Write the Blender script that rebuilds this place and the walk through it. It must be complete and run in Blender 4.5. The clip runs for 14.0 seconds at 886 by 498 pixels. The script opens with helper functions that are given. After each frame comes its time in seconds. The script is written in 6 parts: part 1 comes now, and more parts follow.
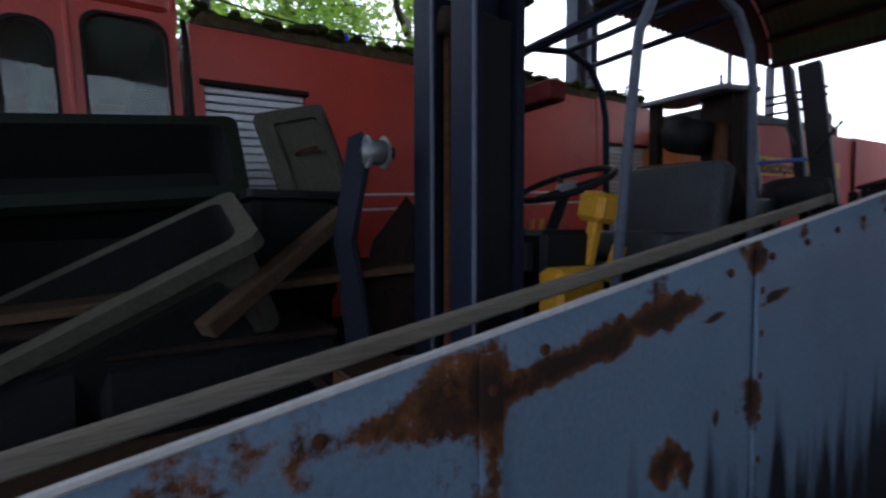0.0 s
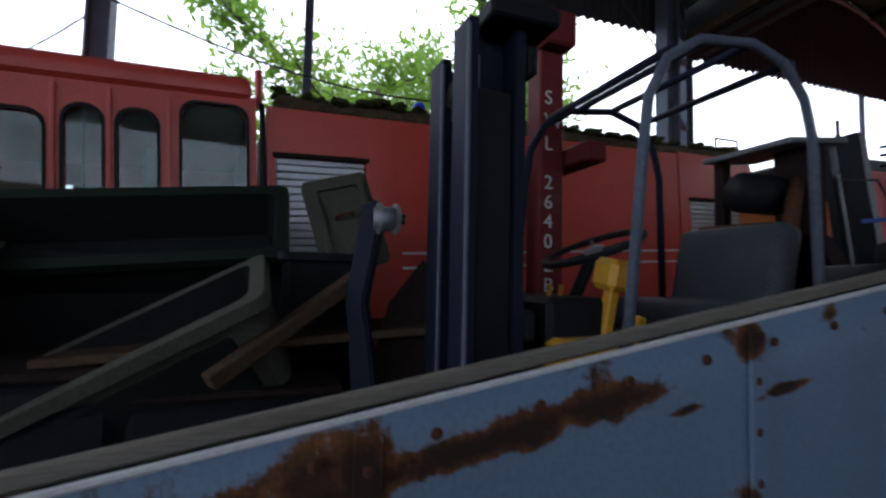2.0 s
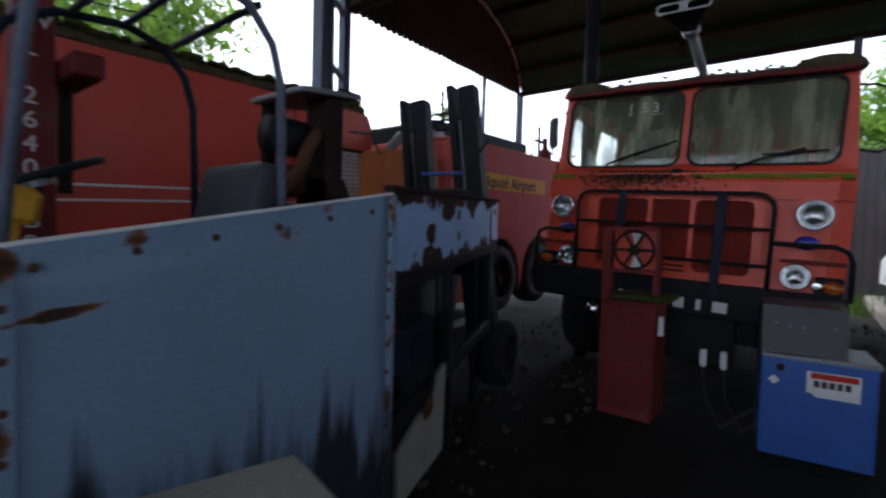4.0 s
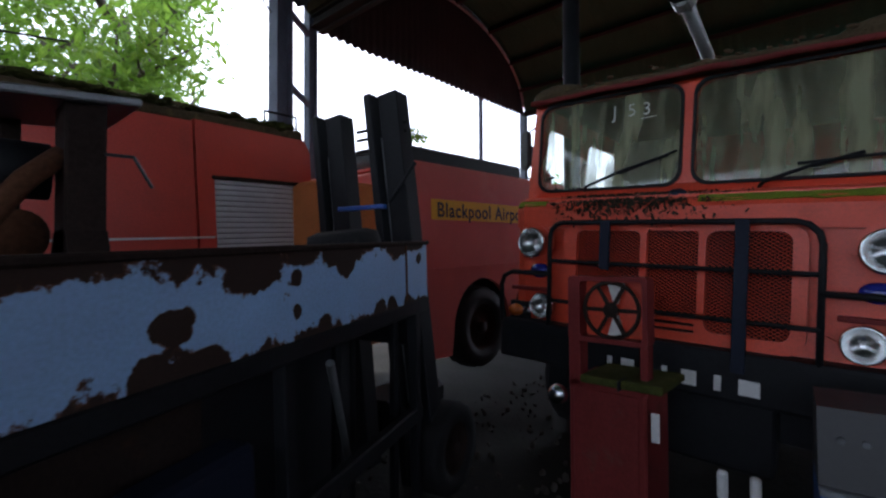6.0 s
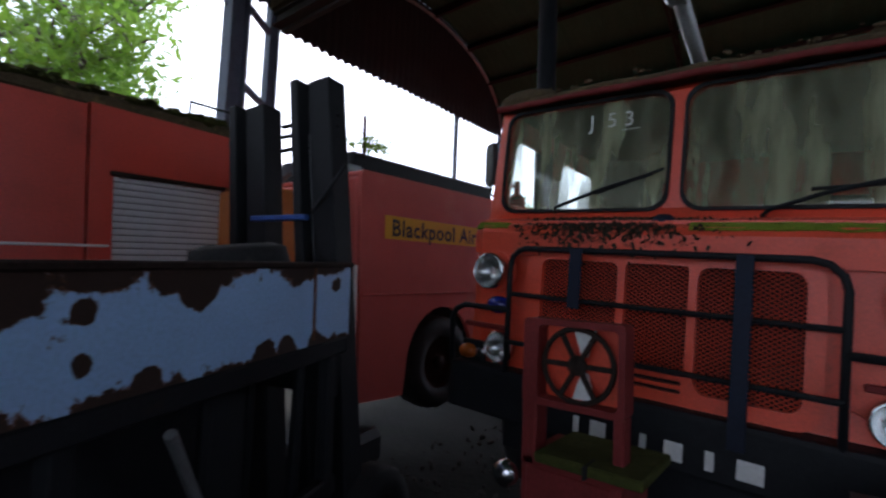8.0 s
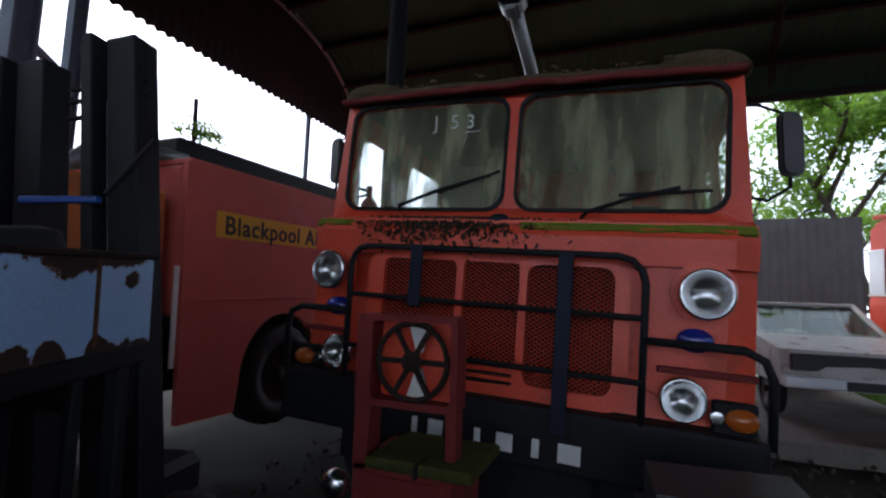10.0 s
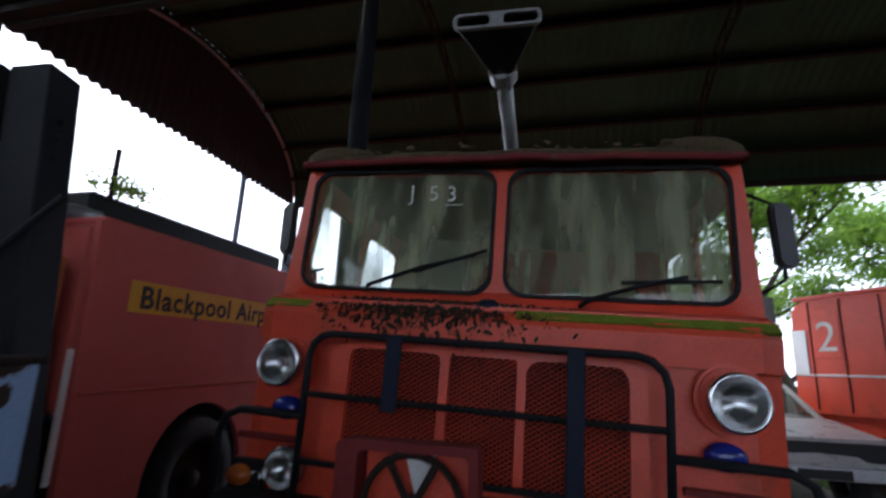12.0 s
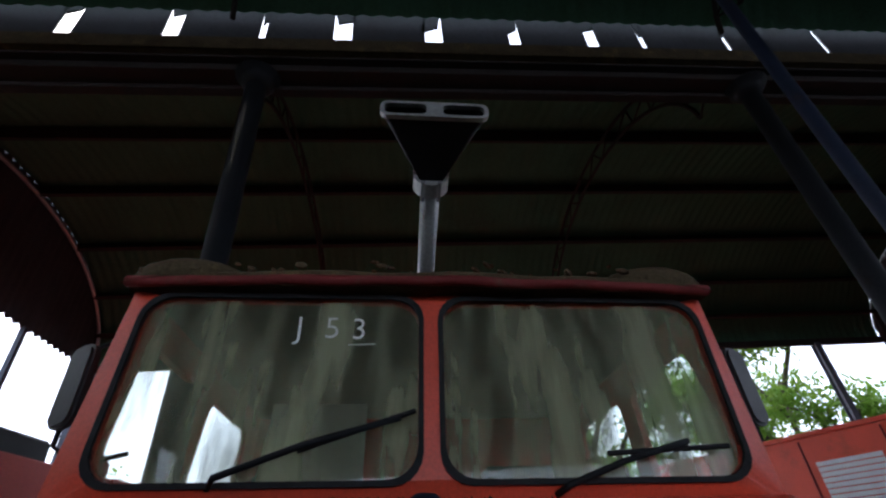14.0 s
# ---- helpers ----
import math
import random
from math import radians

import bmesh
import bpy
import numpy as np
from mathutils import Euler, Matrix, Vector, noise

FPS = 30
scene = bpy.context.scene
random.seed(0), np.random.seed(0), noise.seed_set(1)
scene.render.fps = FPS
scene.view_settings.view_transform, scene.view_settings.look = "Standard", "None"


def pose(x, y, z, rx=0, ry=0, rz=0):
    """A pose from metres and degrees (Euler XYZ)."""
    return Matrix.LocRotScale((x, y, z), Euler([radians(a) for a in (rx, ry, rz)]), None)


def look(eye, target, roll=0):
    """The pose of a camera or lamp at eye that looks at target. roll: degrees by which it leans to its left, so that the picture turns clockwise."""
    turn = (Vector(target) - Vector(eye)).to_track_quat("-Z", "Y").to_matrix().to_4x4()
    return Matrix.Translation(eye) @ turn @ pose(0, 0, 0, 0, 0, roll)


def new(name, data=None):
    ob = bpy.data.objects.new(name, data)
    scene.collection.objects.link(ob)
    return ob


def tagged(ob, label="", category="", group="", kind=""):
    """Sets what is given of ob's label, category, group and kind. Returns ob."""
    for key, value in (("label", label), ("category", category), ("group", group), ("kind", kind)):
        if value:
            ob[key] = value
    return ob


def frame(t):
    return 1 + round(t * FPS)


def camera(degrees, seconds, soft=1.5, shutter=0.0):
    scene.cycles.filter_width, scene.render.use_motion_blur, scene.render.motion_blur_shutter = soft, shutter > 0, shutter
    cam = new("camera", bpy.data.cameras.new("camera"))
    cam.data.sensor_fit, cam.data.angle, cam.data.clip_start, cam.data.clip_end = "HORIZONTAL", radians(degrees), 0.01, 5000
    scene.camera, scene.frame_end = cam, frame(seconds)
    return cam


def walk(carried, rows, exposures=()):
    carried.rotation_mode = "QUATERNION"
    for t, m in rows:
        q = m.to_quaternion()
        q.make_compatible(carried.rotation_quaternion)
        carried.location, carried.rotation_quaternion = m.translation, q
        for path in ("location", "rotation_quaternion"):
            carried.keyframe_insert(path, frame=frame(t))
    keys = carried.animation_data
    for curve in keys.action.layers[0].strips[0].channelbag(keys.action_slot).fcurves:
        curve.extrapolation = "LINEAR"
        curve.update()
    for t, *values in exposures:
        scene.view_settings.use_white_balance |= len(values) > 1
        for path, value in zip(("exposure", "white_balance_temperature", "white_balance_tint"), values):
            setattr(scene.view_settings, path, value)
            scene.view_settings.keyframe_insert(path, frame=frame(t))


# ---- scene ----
cam = camera(86.2, 14.0, soft=2.3, shutter=0.4)
EXPOSURE = 1.15
PATH = [
    (0, (0.205, 0.61, 1.352), (-1.501, 1.651, 1.257), -0.1),
    (0.5, (0.126, 0.666, 1.386), (-1.703, 1.474, 1.343), 0.3),
    (1, (0.094, 0.742, 1.414), (-1.799, 1.381, 1.48), 0.2),
    (1.5, (0.21, 0.854, 1.433), (-1.708, 1.402, 1.582), 0.4),
    (2, (0.368, 0.911, 1.398), (-1.521, 1.558, 1.52), 1.2),
    (2.5, (0.529, 0.925, 1.343), (-1.261, 1.817, 1.383), 1.3),
    (2.8, (0.646, 1.023, 1.338), (-1.074, 2.044, 1.351), 0.6),
    (3, (0.718, 1.11, 1.352), (-0.935, 2.235, 1.356), 0.8),
    (3.5, (0.829, 1.372, 1.351), (-0.629, 2.74, 1.318), 0.1),
    (4, (0.889, 1.668, 1.377), (-0.335, 3.248, 1.298), 1.6),
    (4.2, (0.896, 1.781, 1.382), (-0.27, 3.403, 1.297), 1.5),
    (6.3, (0.802, 3.112, 1.55), (-0.574, 4.561, 1.628), 0.4),
    (6.5, (0.792, 3.194, 1.549), (-0.618, 4.608, 1.657), 1.3),
    (7, (0.776, 3.326, 1.548), (-0.692, 4.679, 1.663), 2.3),
    (7.5, (0.62, 3.443, 1.553), (-0.815, 4.831, 1.674), 2.6),
    (8, (0.602, 3.555, 1.576), (-0.658, 5.103, 1.708), 2.4),
    (8.5, (0.626, 3.654, 1.569), (-0.418, 5.348, 1.771), 2.0),
    (8.7, (0.651, 3.691, 1.576), (-0.314, 5.432, 1.776), 2.0),
    (10.8, (0.498, 3.718, 1.486), (-0.232, 5.57, 1.679), 1.9),
    (11, (0.429, 3.731, 1.502), (-0.342, 5.567, 1.683), 1.9),
    (11.5, (0.256, 3.837, 1.561), (-0.416, 5.699, 1.844), 2.1),
    (12, (0.248, 3.953, 1.649), (-0.206, 5.839, 2.134), 2.1),
    (12.5, (0.239, 4.153, 1.723), (-0.037, 6.008, 2.417), 0.8),
    (13, (0.172, 4.287, 1.724), (0.045, 6.081, 2.599), -0.9),
    (13.2, (0.145, 4.378, 1.748), (0.06, 6.142, 2.688), -2.0),
    (13.5, (-0.009, 4.456, 1.747), (0.059, 6.166, 2.782), -3.3),
    (14, (-0.128, 4.619, 1.777), (0.066, 6.264, 2.898), -4.7),
]
walk(cam, [(t, look(eye, target, roll)) for t, eye, target, roll in PATH])

# ---- light ----
world = bpy.data.worlds.new("overcast")
scene.world = world
world.use_nodes = True
_wn, _wl = world.node_tree.nodes, world.node_tree.links
_sky = _wn.new("ShaderNodeTexSky")
_sky.sky_type, _sky.sun_disc = "NISHITA", False
_sky.sun_elevation, _sky.sun_rotation = radians(50), radians(-60)
_sky.dust_density, _sky.air_density = 4.0, 1.0
_mix = _wn.new("ShaderNodeMixRGB")
_mix.inputs[0].default_value = 0.75
_mix.inputs[2].default_value = (8.2, 9.2, 11.6, 1)
_wl.new(_sky.outputs[0], _mix.inputs[1])
_wl.new(_mix.outputs[0], _wn["Background"].inputs[0])
_wn["Background"].inputs[1].default_value = 0.15
sun = new("sun", bpy.data.lights.new("sun", "SUN"))
sun.data.energy, sun.data.angle, sun.data.color = 1.0, radians(15), (1.0, 0.96, 0.9)
sun.matrix_world = look((-14, 10, 22), (0, 4, 0))
scene.view_settings.exposure = EXPOSURE


# ---- materials ----
def mat(name, base, rough=0.6, metal=0.0, vary=0.25, scale=4.0, second=None, amount=0.0, edge=0.08,
        bump=0.15, fine=60.0, stretch=(1, 1, 1), second_rough=0.9, spread=1.0, leaf=0.0):
    """Base colour with grain at two scales, and a second colour (rust, moss, dirt) in patches."""
    m = bpy.data.materials.new(name)
    m.use_nodes = True
    n, l = m.node_tree.nodes, m.node_tree.links
    b = n["Principled BSDF"]
    tc = n.new("ShaderNodeTexCoord")
    mp = n.new("ShaderNodeMapping")
    mp.inputs["Scale"].default_value = stretch
    l.new(tc.outputs["Object"], mp.inputs[0])

    def noise_tex(s, d=6.0, r=0.6):
        t = n.new("ShaderNodeTexNoise")
        t.inputs["Scale"].default_value, t.inputs["Detail"].default_value, t.inputs["Roughness"].default_value = s, d, r
        l.new(mp.outputs[0], t.inputs["Vector"])
        return t
    big, small = noise_tex(scale), noise_tex(fine, 3.0)
    mixn = n.new("ShaderNodeMath")
    mixn.operation = "ADD"
    l.new(big.outputs[0], mixn.inputs[0])
    l.new(small.outputs[0], mixn.inputs[1])
    ramp = n.new("ShaderNodeMapRange")
    ramp.inputs["From Min"].default_value, ramp.inputs["From Max"].default_value = 0.6, 1.4
    ramp.inputs["To Min"].default_value, ramp.inputs["To Max"].default_value = 1 - vary, 1 + vary
    l.new(mixn.outputs[0], ramp.inputs[0])
    hue = n.new("ShaderNodeHueSaturation")
    hue.inputs["Color"].default_value = (*base, 1)
    l.new(ramp.outputs[0], hue.inputs["Value"])
    colour, roughness = hue.outputs[0], None
    if second:
        patch = noise_tex(scale * 0.8 * spread, 9.0, 0.68)
        r2 = n.new("ShaderNodeMapRange")
        r2.inputs["From Min"].default_value = 0.72 - 0.45 * amount
        r2.inputs["From Max"].default_value = 0.72 - 0.45 * amount + edge
        l.new(patch.outputs[0], r2.inputs[0])
        mx = n.new("ShaderNodeMixRGB")
        l.new(r2.outputs[0], mx.inputs[0])
        l.new(colour, mx.inputs[1])
        h2 = n.new("ShaderNodeHueSaturation")
        h2.inputs["Color"].default_value = (*second, 1)
        l.new(ramp.outputs[0], h2.inputs["Value"])
        l.new(h2.outputs[0], mx.inputs[2])
        colour = mx.outputs[0]
        rr = n.new("ShaderNodeMapRange")
        rr.inputs["To Min"].default_value, rr.inputs["To Max"].default_value = rough, second_rough
        l.new(r2.outputs[0], rr.inputs[0])
        l.new(rr.outputs[0], b.inputs["Roughness"])
    else:
        rr = n.new("ShaderNodeMapRange")
        rr.inputs["To Min"].default_value, rr.inputs["To Max"].default_value = max(0.02, rough - 0.12), min(1, rough + 0.12)
        l.new(big.outputs[0], rr.inputs[0])
        l.new(rr.outputs[0], b.inputs["Roughness"])
    l.new(colour, b.inputs["Base Color"])
    b.inputs["Metallic"].default_value = metal
    b.inputs["Specular IOR Level"].default_value = 0.5 if rough < 0.55 else 0.18
    if bump:
        bp = n.new("ShaderNodeBump")
        bp.inputs["Strength"].default_value, bp.inputs["Distance"].default_value = bump, 0.01
        l.new(mixn.outputs[0], bp.inputs["Height"])
        l.new(bp.outputs[0], b.inputs["Normal"])
    if leaf:
        tr = n.new("ShaderNodeBsdfTranslucent")
        l.new(colour, tr.inputs[0])
        ms = n.new("ShaderNodeMixShader")
        ms.inputs[0].default_value = leaf
        l.new(b.outputs[0], ms.inputs[1])
        l.new(tr.outputs[0], ms.inputs[2])
        l.new(ms.outputs[0], n["Material Output"].inputs[0])
    return m


def panel_mat(name, base, rust, low, high, amount=0.5, band=0.14, stain=0.0, stain_low=0.0, stain_high=0.5, slope=0.0, top_push=0.30, spread=1.0, streak=(), rim=0.05, heart=0.10, axis="Y", low_push=0.34):
    """Old paint on sheet steel: rust that eats in from the sheet's top and bottom edges, scattered spots,
    and dark run stains below a height. Heights are in the sheet's own metres."""
    m = mat(name, base, 0.5, 0.0, 0.2, 2.2, rust, amount, rim, 0.08, 80.0, spread=spread)
    n, l = m.node_tree.nodes, m.node_tree.links
    mx = next(k for k in n if k.type == "MIX_RGB")
    r2 = mx.inputs[0].links[0].from_node
    h2 = mx.inputs[2].links[0].from_node
    grain, tone = n.new("ShaderNodeTexNoise"), n.new("ShaderNodeValToRGB")
    grain.inputs["Scale"].default_value, grain.inputs["Detail"].default_value, grain.inputs["Roughness"].default_value = 16.0, 8.0, 0.7
    tone.color_ramp.elements[0].position, tone.color_ramp.elements[1].position = 0.36, 0.66
    tone.color_ramp.elements[0].color = (rust[0] * 0.18, rust[1] * 0.2, rust[2] * 0.3, 1)
    tone.color_ramp.elements[1].color = (rust[0] * 2.0, rust[1] * 2.0, rust[2] * 1.5, 1)
    l.new(n["Texture Coordinate"].outputs["Object"], grain.inputs["Vector"])
    l.new(grain.outputs[0], tone.inputs[0])
    l.new(tone.outputs[0], h2.inputs["Color"])
    tc = n.new("ShaderNodeTexCoord")
    sep = n.new("ShaderNodeSeparateXYZ")
    l.new(tc.outputs["Object"], sep.inputs[0])
    zed = n.new("ShaderNodeMath")
    zed.operation = "MULTIPLY_ADD"
    zed.inputs[1].default_value = -slope
    l.new(sep.outputs["Y"], zed.inputs[0])
    l.new(sep.outputs["Z"], zed.inputs[2])
    top = n.new("ShaderNodeMapRange")
    top.inputs["From Min"].default_value, top.inputs["From Max"].default_value = high - band, high + 0.01
    top.inputs["To Max"].default_value = top_push
    l.new(zed.outputs[0], top.inputs[0])
    bot = n.new("ShaderNodeMapRange")
    bot.inputs["From Min"].default_value, bot.inputs["From Max"].default_value = low + band, low
    bot.inputs["To Max"].default_value = low_push
    l.new(zed.outputs[0], bot.inputs[0])
    patch = r2.inputs[0].links[0].from_node
    a1, a2 = n.new("ShaderNodeMath"), n.new("ShaderNodeMath")
    l.new(patch.outputs[0], a1.inputs[0])
    l.new(top.outputs[0], a1.inputs[1])
    l.new(a1.outputs[0], a2.inputs[0])
    l.new(bot.outputs[0], a2.inputs[1])
    l.new(a2.outputs[0], r2.inputs[0])
    if streak:
        def hump(src, centre, half):
            d, ab, mr = n.new("ShaderNodeMath"), n.new("ShaderNodeMath"), n.new("ShaderNodeMapRange")
            d.operation, ab.operation = "SUBTRACT", "ABSOLUTE"
            d.inputs[1].default_value = centre
            l.new(src, d.inputs[0])
            l.new(d.outputs[0], ab.inputs[0])
            mr.inputs["From Min"].default_value, mr.inputs["From Max"].default_value = half, 0.0
            l.new(ab.outputs[0], mr.inputs[0])
            return mr.outputs[0]
        total = a2.outputs[0]
        for yc, yh, zc, zh, push in streak:
            mu, ad = n.new("ShaderNodeMath"), n.new("ShaderNodeMath")
            mu.operation, ad.operation = "MULTIPLY", "MULTIPLY_ADD"
            l.new(hump(sep.outputs[axis], yc, yh), mu.inputs[0])
            l.new(hump(zed.outputs[0], zc, zh), mu.inputs[1])
            ad.inputs[1].default_value = push
            l.new(mu.outputs[0], ad.inputs[0])
            l.new(total, ad.inputs[2])
            total = ad.outputs[0]
        l.new(total, r2.inputs[0])
    deep, dark = n.new("ShaderNodeMapRange"), n.new("ShaderNodeMixRGB")
    deep.inputs["From Min"].default_value = r2.inputs["From Min"].default_value + rim * 0.6
    deep.inputs["From Max"].default_value = r2.inputs["From Min"].default_value + rim * 0.6 + heart
    l.new(r2.inputs[0].links[0].from_socket, deep.inputs[0])
    dark.inputs[2].default_value = (rust[0] * 0.22, rust[1] * 0.25, rust[2] * 0.35, 1)
    l.new(deep.outputs[0], dark.inputs[0])
    l.new(tone.outputs[0], dark.inputs[1])
    l.new(dark.outputs[0], h2.inputs["Color"])
    if stain:
        st = n.new("ShaderNodeTexNoise")
        mp = n.new("ShaderNodeMapping")
        mp.inputs["Scale"].default_value = (1, 9, 0.9)
        l.new(tc.outputs["Object"], mp.inputs[0])
        l.new(mp.outputs[0], st.inputs["Vector"])
        st.inputs["Scale"].default_value, st.inputs["Detail"].default_value = 1.3, 6.0
        fall = n.new("ShaderNodeMapRange")
        fall.inputs["From Min"].default_value, fall.inputs["From Max"].default_value = stain_high, stain_low
        fall.inputs["To Min"].default_value, fall.inputs["To Max"].default_value = -0.24, 0.62
        l.new(sep.outputs["Z"], fall.inputs[0])
        add = n.new("ShaderNodeMath")
        l.new(st.outputs[0], add.inputs[0])
        l.new(fall.outputs[0], add.inputs[1])
        sh = n.new("ShaderNodeMapRange")
        sh.inputs["From Min"].default_value, sh.inputs["From Max"].default_value = 0.5, 0.68
        sh.inputs["To Max"].default_value = stain
        l.new(add.outputs[0], sh.inputs[0])
        m2 = n.new("ShaderNodeMixRGB")
        m2.inputs[2].default_value = (0.008, 0.010, 0.016, 1)
        out = mx.outputs[0]
        b = n["Principled BSDF"]
        l.new(sh.outputs[0], m2.inputs[0])
        l.new(out, m2.inputs[1])
        l.new(m2.outputs[0], b.inputs["Base Color"])
    return m


def glass_mat(name, tint=(0.75, 0.8, 0.76), dirt=(0.22, 0.24, 0.16), amount=0.35, low=0.05, high=0.6, streak=(5, 1, 0.8)):
    """Real glass under a film of algae and dust with run marks, made pale to add haze."""
    m = bpy.data.materials.new(name)
    m.use_nodes = True
    n, l = m.node_tree.nodes, m.node_tree.links
    b = n["Principled BSDF"]
    b.inputs["Base Color"].default_value = (*dirt, 1)
    b.inputs["Roughness"].default_value = 0.8
    g = n.new("ShaderNodeBsdfGlass")
    g.inputs["Color"].default_value, g.inputs["IOR"].default_value, g.inputs["Roughness"].default_value = (*tint, 1), 1.45, 0.015
    tc, mp, t = n.new("ShaderNodeTexCoord"), n.new("ShaderNodeMapping"), n.new("ShaderNodeTexNoise")
    mp.inputs["Scale"].default_value = streak
    t.inputs["Scale"].default_value, t.inputs["Detail"].default_value = 2.5, 8.0
    l.new(tc.outputs["Object"], mp.inputs[0])
    l.new(mp.outputs[0], t.inputs["Vector"])
    r = n.new("ShaderNodeMapRange")
    r.inputs["From Min"].default_value, r.inputs["From Max"].default_value = 0.62 - 0.4 * amount, 0.84 - 0.4 * amount
    r.inputs["To Min"].default_value, r.inputs["To Max"].default_value = low, high
    l.new(t.outputs[0], r.inputs[0])
    ms = n.new("ShaderNodeMixShader")
    l.new(r.outputs[0], ms.inputs[0])
    l.new(g.outputs[0], ms.inputs[1])
    film, tl = n.new("ShaderNodeMixShader"), n.new("ShaderNodeBsdfTranslucent")
    tl.inputs[0].default_value = (*[min(1, c * 1.6) for c in dirt], 1)
    film.inputs[0].default_value = 0.45
    l.new(b.outputs[0], film.inputs[1])
    l.new(tl.outputs[0], film.inputs[2])
    l.new(film.outputs[0], ms.inputs[2])
    l.new(ms.outputs[0], n["Material Output"].inputs[0])
    return m


RED = mat("red_paint", (0.62, 0.062, 0.027), 0.42, 0, 0.24, 2.6, (0.22, 0.06, 0.03), 0.34, 0.22, 0.08, 90)
RED_FADED = mat("faded_red_paint", (0.50, 0.10, 0.085), 0.6, 0, 0.16, 1.6, (0.55, 0.21, 0.18), 0.42, 0.4, 0.06, 70)
RED_ENGINE = mat("engine_red_paint", (0.50, 0.047, 0.028), 0.38, 0, 0.22, 1.5, (0.20, 0.035, 0.02), 0.32, 0.3, 0.08, 70)
RED_DULL = mat("dull_red_paint", (0.15, 0.02, 0.02), 0.6, 0, 0.25, 6, (0.12, 0.06, 0.045), 0.34, 0.15, 0.15, 60)
ORANGE = mat("orange_paint", (0.50, 0.16, 0.05), 0.6, 0, 0.2, 3, (0.2, 0.12, 0.06), 0.35, 0.3, 0.1, 60)
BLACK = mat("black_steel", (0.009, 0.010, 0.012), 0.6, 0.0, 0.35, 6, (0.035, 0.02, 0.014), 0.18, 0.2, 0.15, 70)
BLUEBLACK = mat("blue_black_steel", (0.009, 0.013, 0.026), 0.6, 0.0, 0.3, 6, (0.06, 0.04, 0.03), 0.2, 0.2, 0.12, 70)
RUBBER = mat("black_rubber", (0.017, 0.017, 0.018), 0.75, 0, 0.35, 8, (0.08, 0.075, 0.06), 0.22, 0.3, 0.2, 70)
RUST = mat("brown_rust", (0.10, 0.042, 0.022), 0.9, 0.1, 0.4, 7, (0.035, 0.022, 0.018), 0.4, 0.15, 0.4, 60)
DARKRUST = mat("dark_rusty_iron", (0.024, 0.015, 0.012), 0.85, 0.1, 0.4, 6, (0.055, 0.024, 0.013), 0.3, 0.2, 0.35, 60)
GREY = mat("grey_steel", (0.20, 0.21, 0.22), 0.5, 0.5, 0.25, 6, (0.14, 0.09, 0.06), 0.2, 0.2, 0.15, 70)
GALV = mat("galvanised_pipe", (0.36, 0.37, 0.36), 0.42, 0.6, 0.25, 7, (0.16, 0.14, 0.12), 0.3, 0.25, 0.1, 70)
CHROME = mat("worn_chrome", (0.62, 0.63, 0.64), 0.22, 1.0, 0.12, 9, (0.2, 0.15, 0.11), 0.12, 0.2, 0.05, 90)
ALU = mat("dull_aluminium", (0.62, 0.64, 0.66), 0.48, 0.35, 0.12, 4, (0.3, 0.3, 0.28), 0.2, 0.3, 0.05, 60)
YELLOW = mat("yellow_paint", (0.60, 0.30, 0.02), 0.5, 0, 0.2, 4, (0.13, 0.06, 0.02), 0.2, 0.15, 0.15, 60)
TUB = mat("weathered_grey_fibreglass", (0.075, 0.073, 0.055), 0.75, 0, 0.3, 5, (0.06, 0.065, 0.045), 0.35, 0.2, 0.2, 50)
# Near-black base holds the shade inside tubs and bins; paler patches are grime.
TUB_IN = mat("grimy_shaded_tub", (0.010, 0.011, 0.011), 0.8, 0, 0.4, 5, (0.045, 0.045, 0.04), 0.2, 0.3, 0.2, 50)
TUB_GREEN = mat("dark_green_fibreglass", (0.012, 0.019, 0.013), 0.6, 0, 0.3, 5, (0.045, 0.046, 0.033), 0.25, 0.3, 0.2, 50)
VINYL = mat("dusty_black_vinyl", (0.055, 0.06, 0.068), 0.6, 0, 0.3, 5, (0.17, 0.16, 0.145), 0.26, 0.25, 0.2, 80)
WOOD = mat("grey_weathered_wood", (0.20, 0.175, 0.14), 0.85, 0, 0.3, 3, (0.1, 0.085, 0.07), 0.3, 0.3, 0.3, 30, (6, 0.5, 6))
WOODBROWN = mat("brown_plywood", (0.075, 0.046, 0.028), 0.85, 0, 0.35, 4, (0.05, 0.035, 0.025), 0.4, 0.3, 0.25, 40)
MOSS = mat("moss", (0.15, 0.20, 0.02), 0.95, 0, 0.4, 14, (0.2, 0.22, 0.03), 0.4, 0.2, 0.8, 90)
MOSSDARK = mat("damp_dark_moss", (0.045, 0.05, 0.012), 0.95, 0, 0.4, 14, (0.09, 0.085, 0.02), 0.35, 0.2, 0.8, 90)
LICHEN = mat("mossy_dirt_on_roof", (0.075, 0.055, 0.03), 0.95, 0, 0.45, 9, (0.16, 0.12, 0.05), 0.35, 0.2, 0.8, 70)
DEBRIS = mat("rotting_leaves", (0.045, 0.03, 0.02), 0.95, 0, 0.6, 30, (0.14, 0.09, 0.05), 0.3, 0.1, 0.6, 90)
ROOF = mat("green_grey_roof_sheet", (0.045, 0.115, 0.07), 0.75, 0.1, 0.25, 1.2, (0.04, 0.06, 0.042), 0.3, 0.3, 0.1, 30)
GABLE = mat("dark_gable_sheet", (0.05, 0.053, 0.06), 0.8, 0.1, 0.3, 1.5, (0.045, 0.04, 0.038), 0.35, 0.25, 0.1, 30)
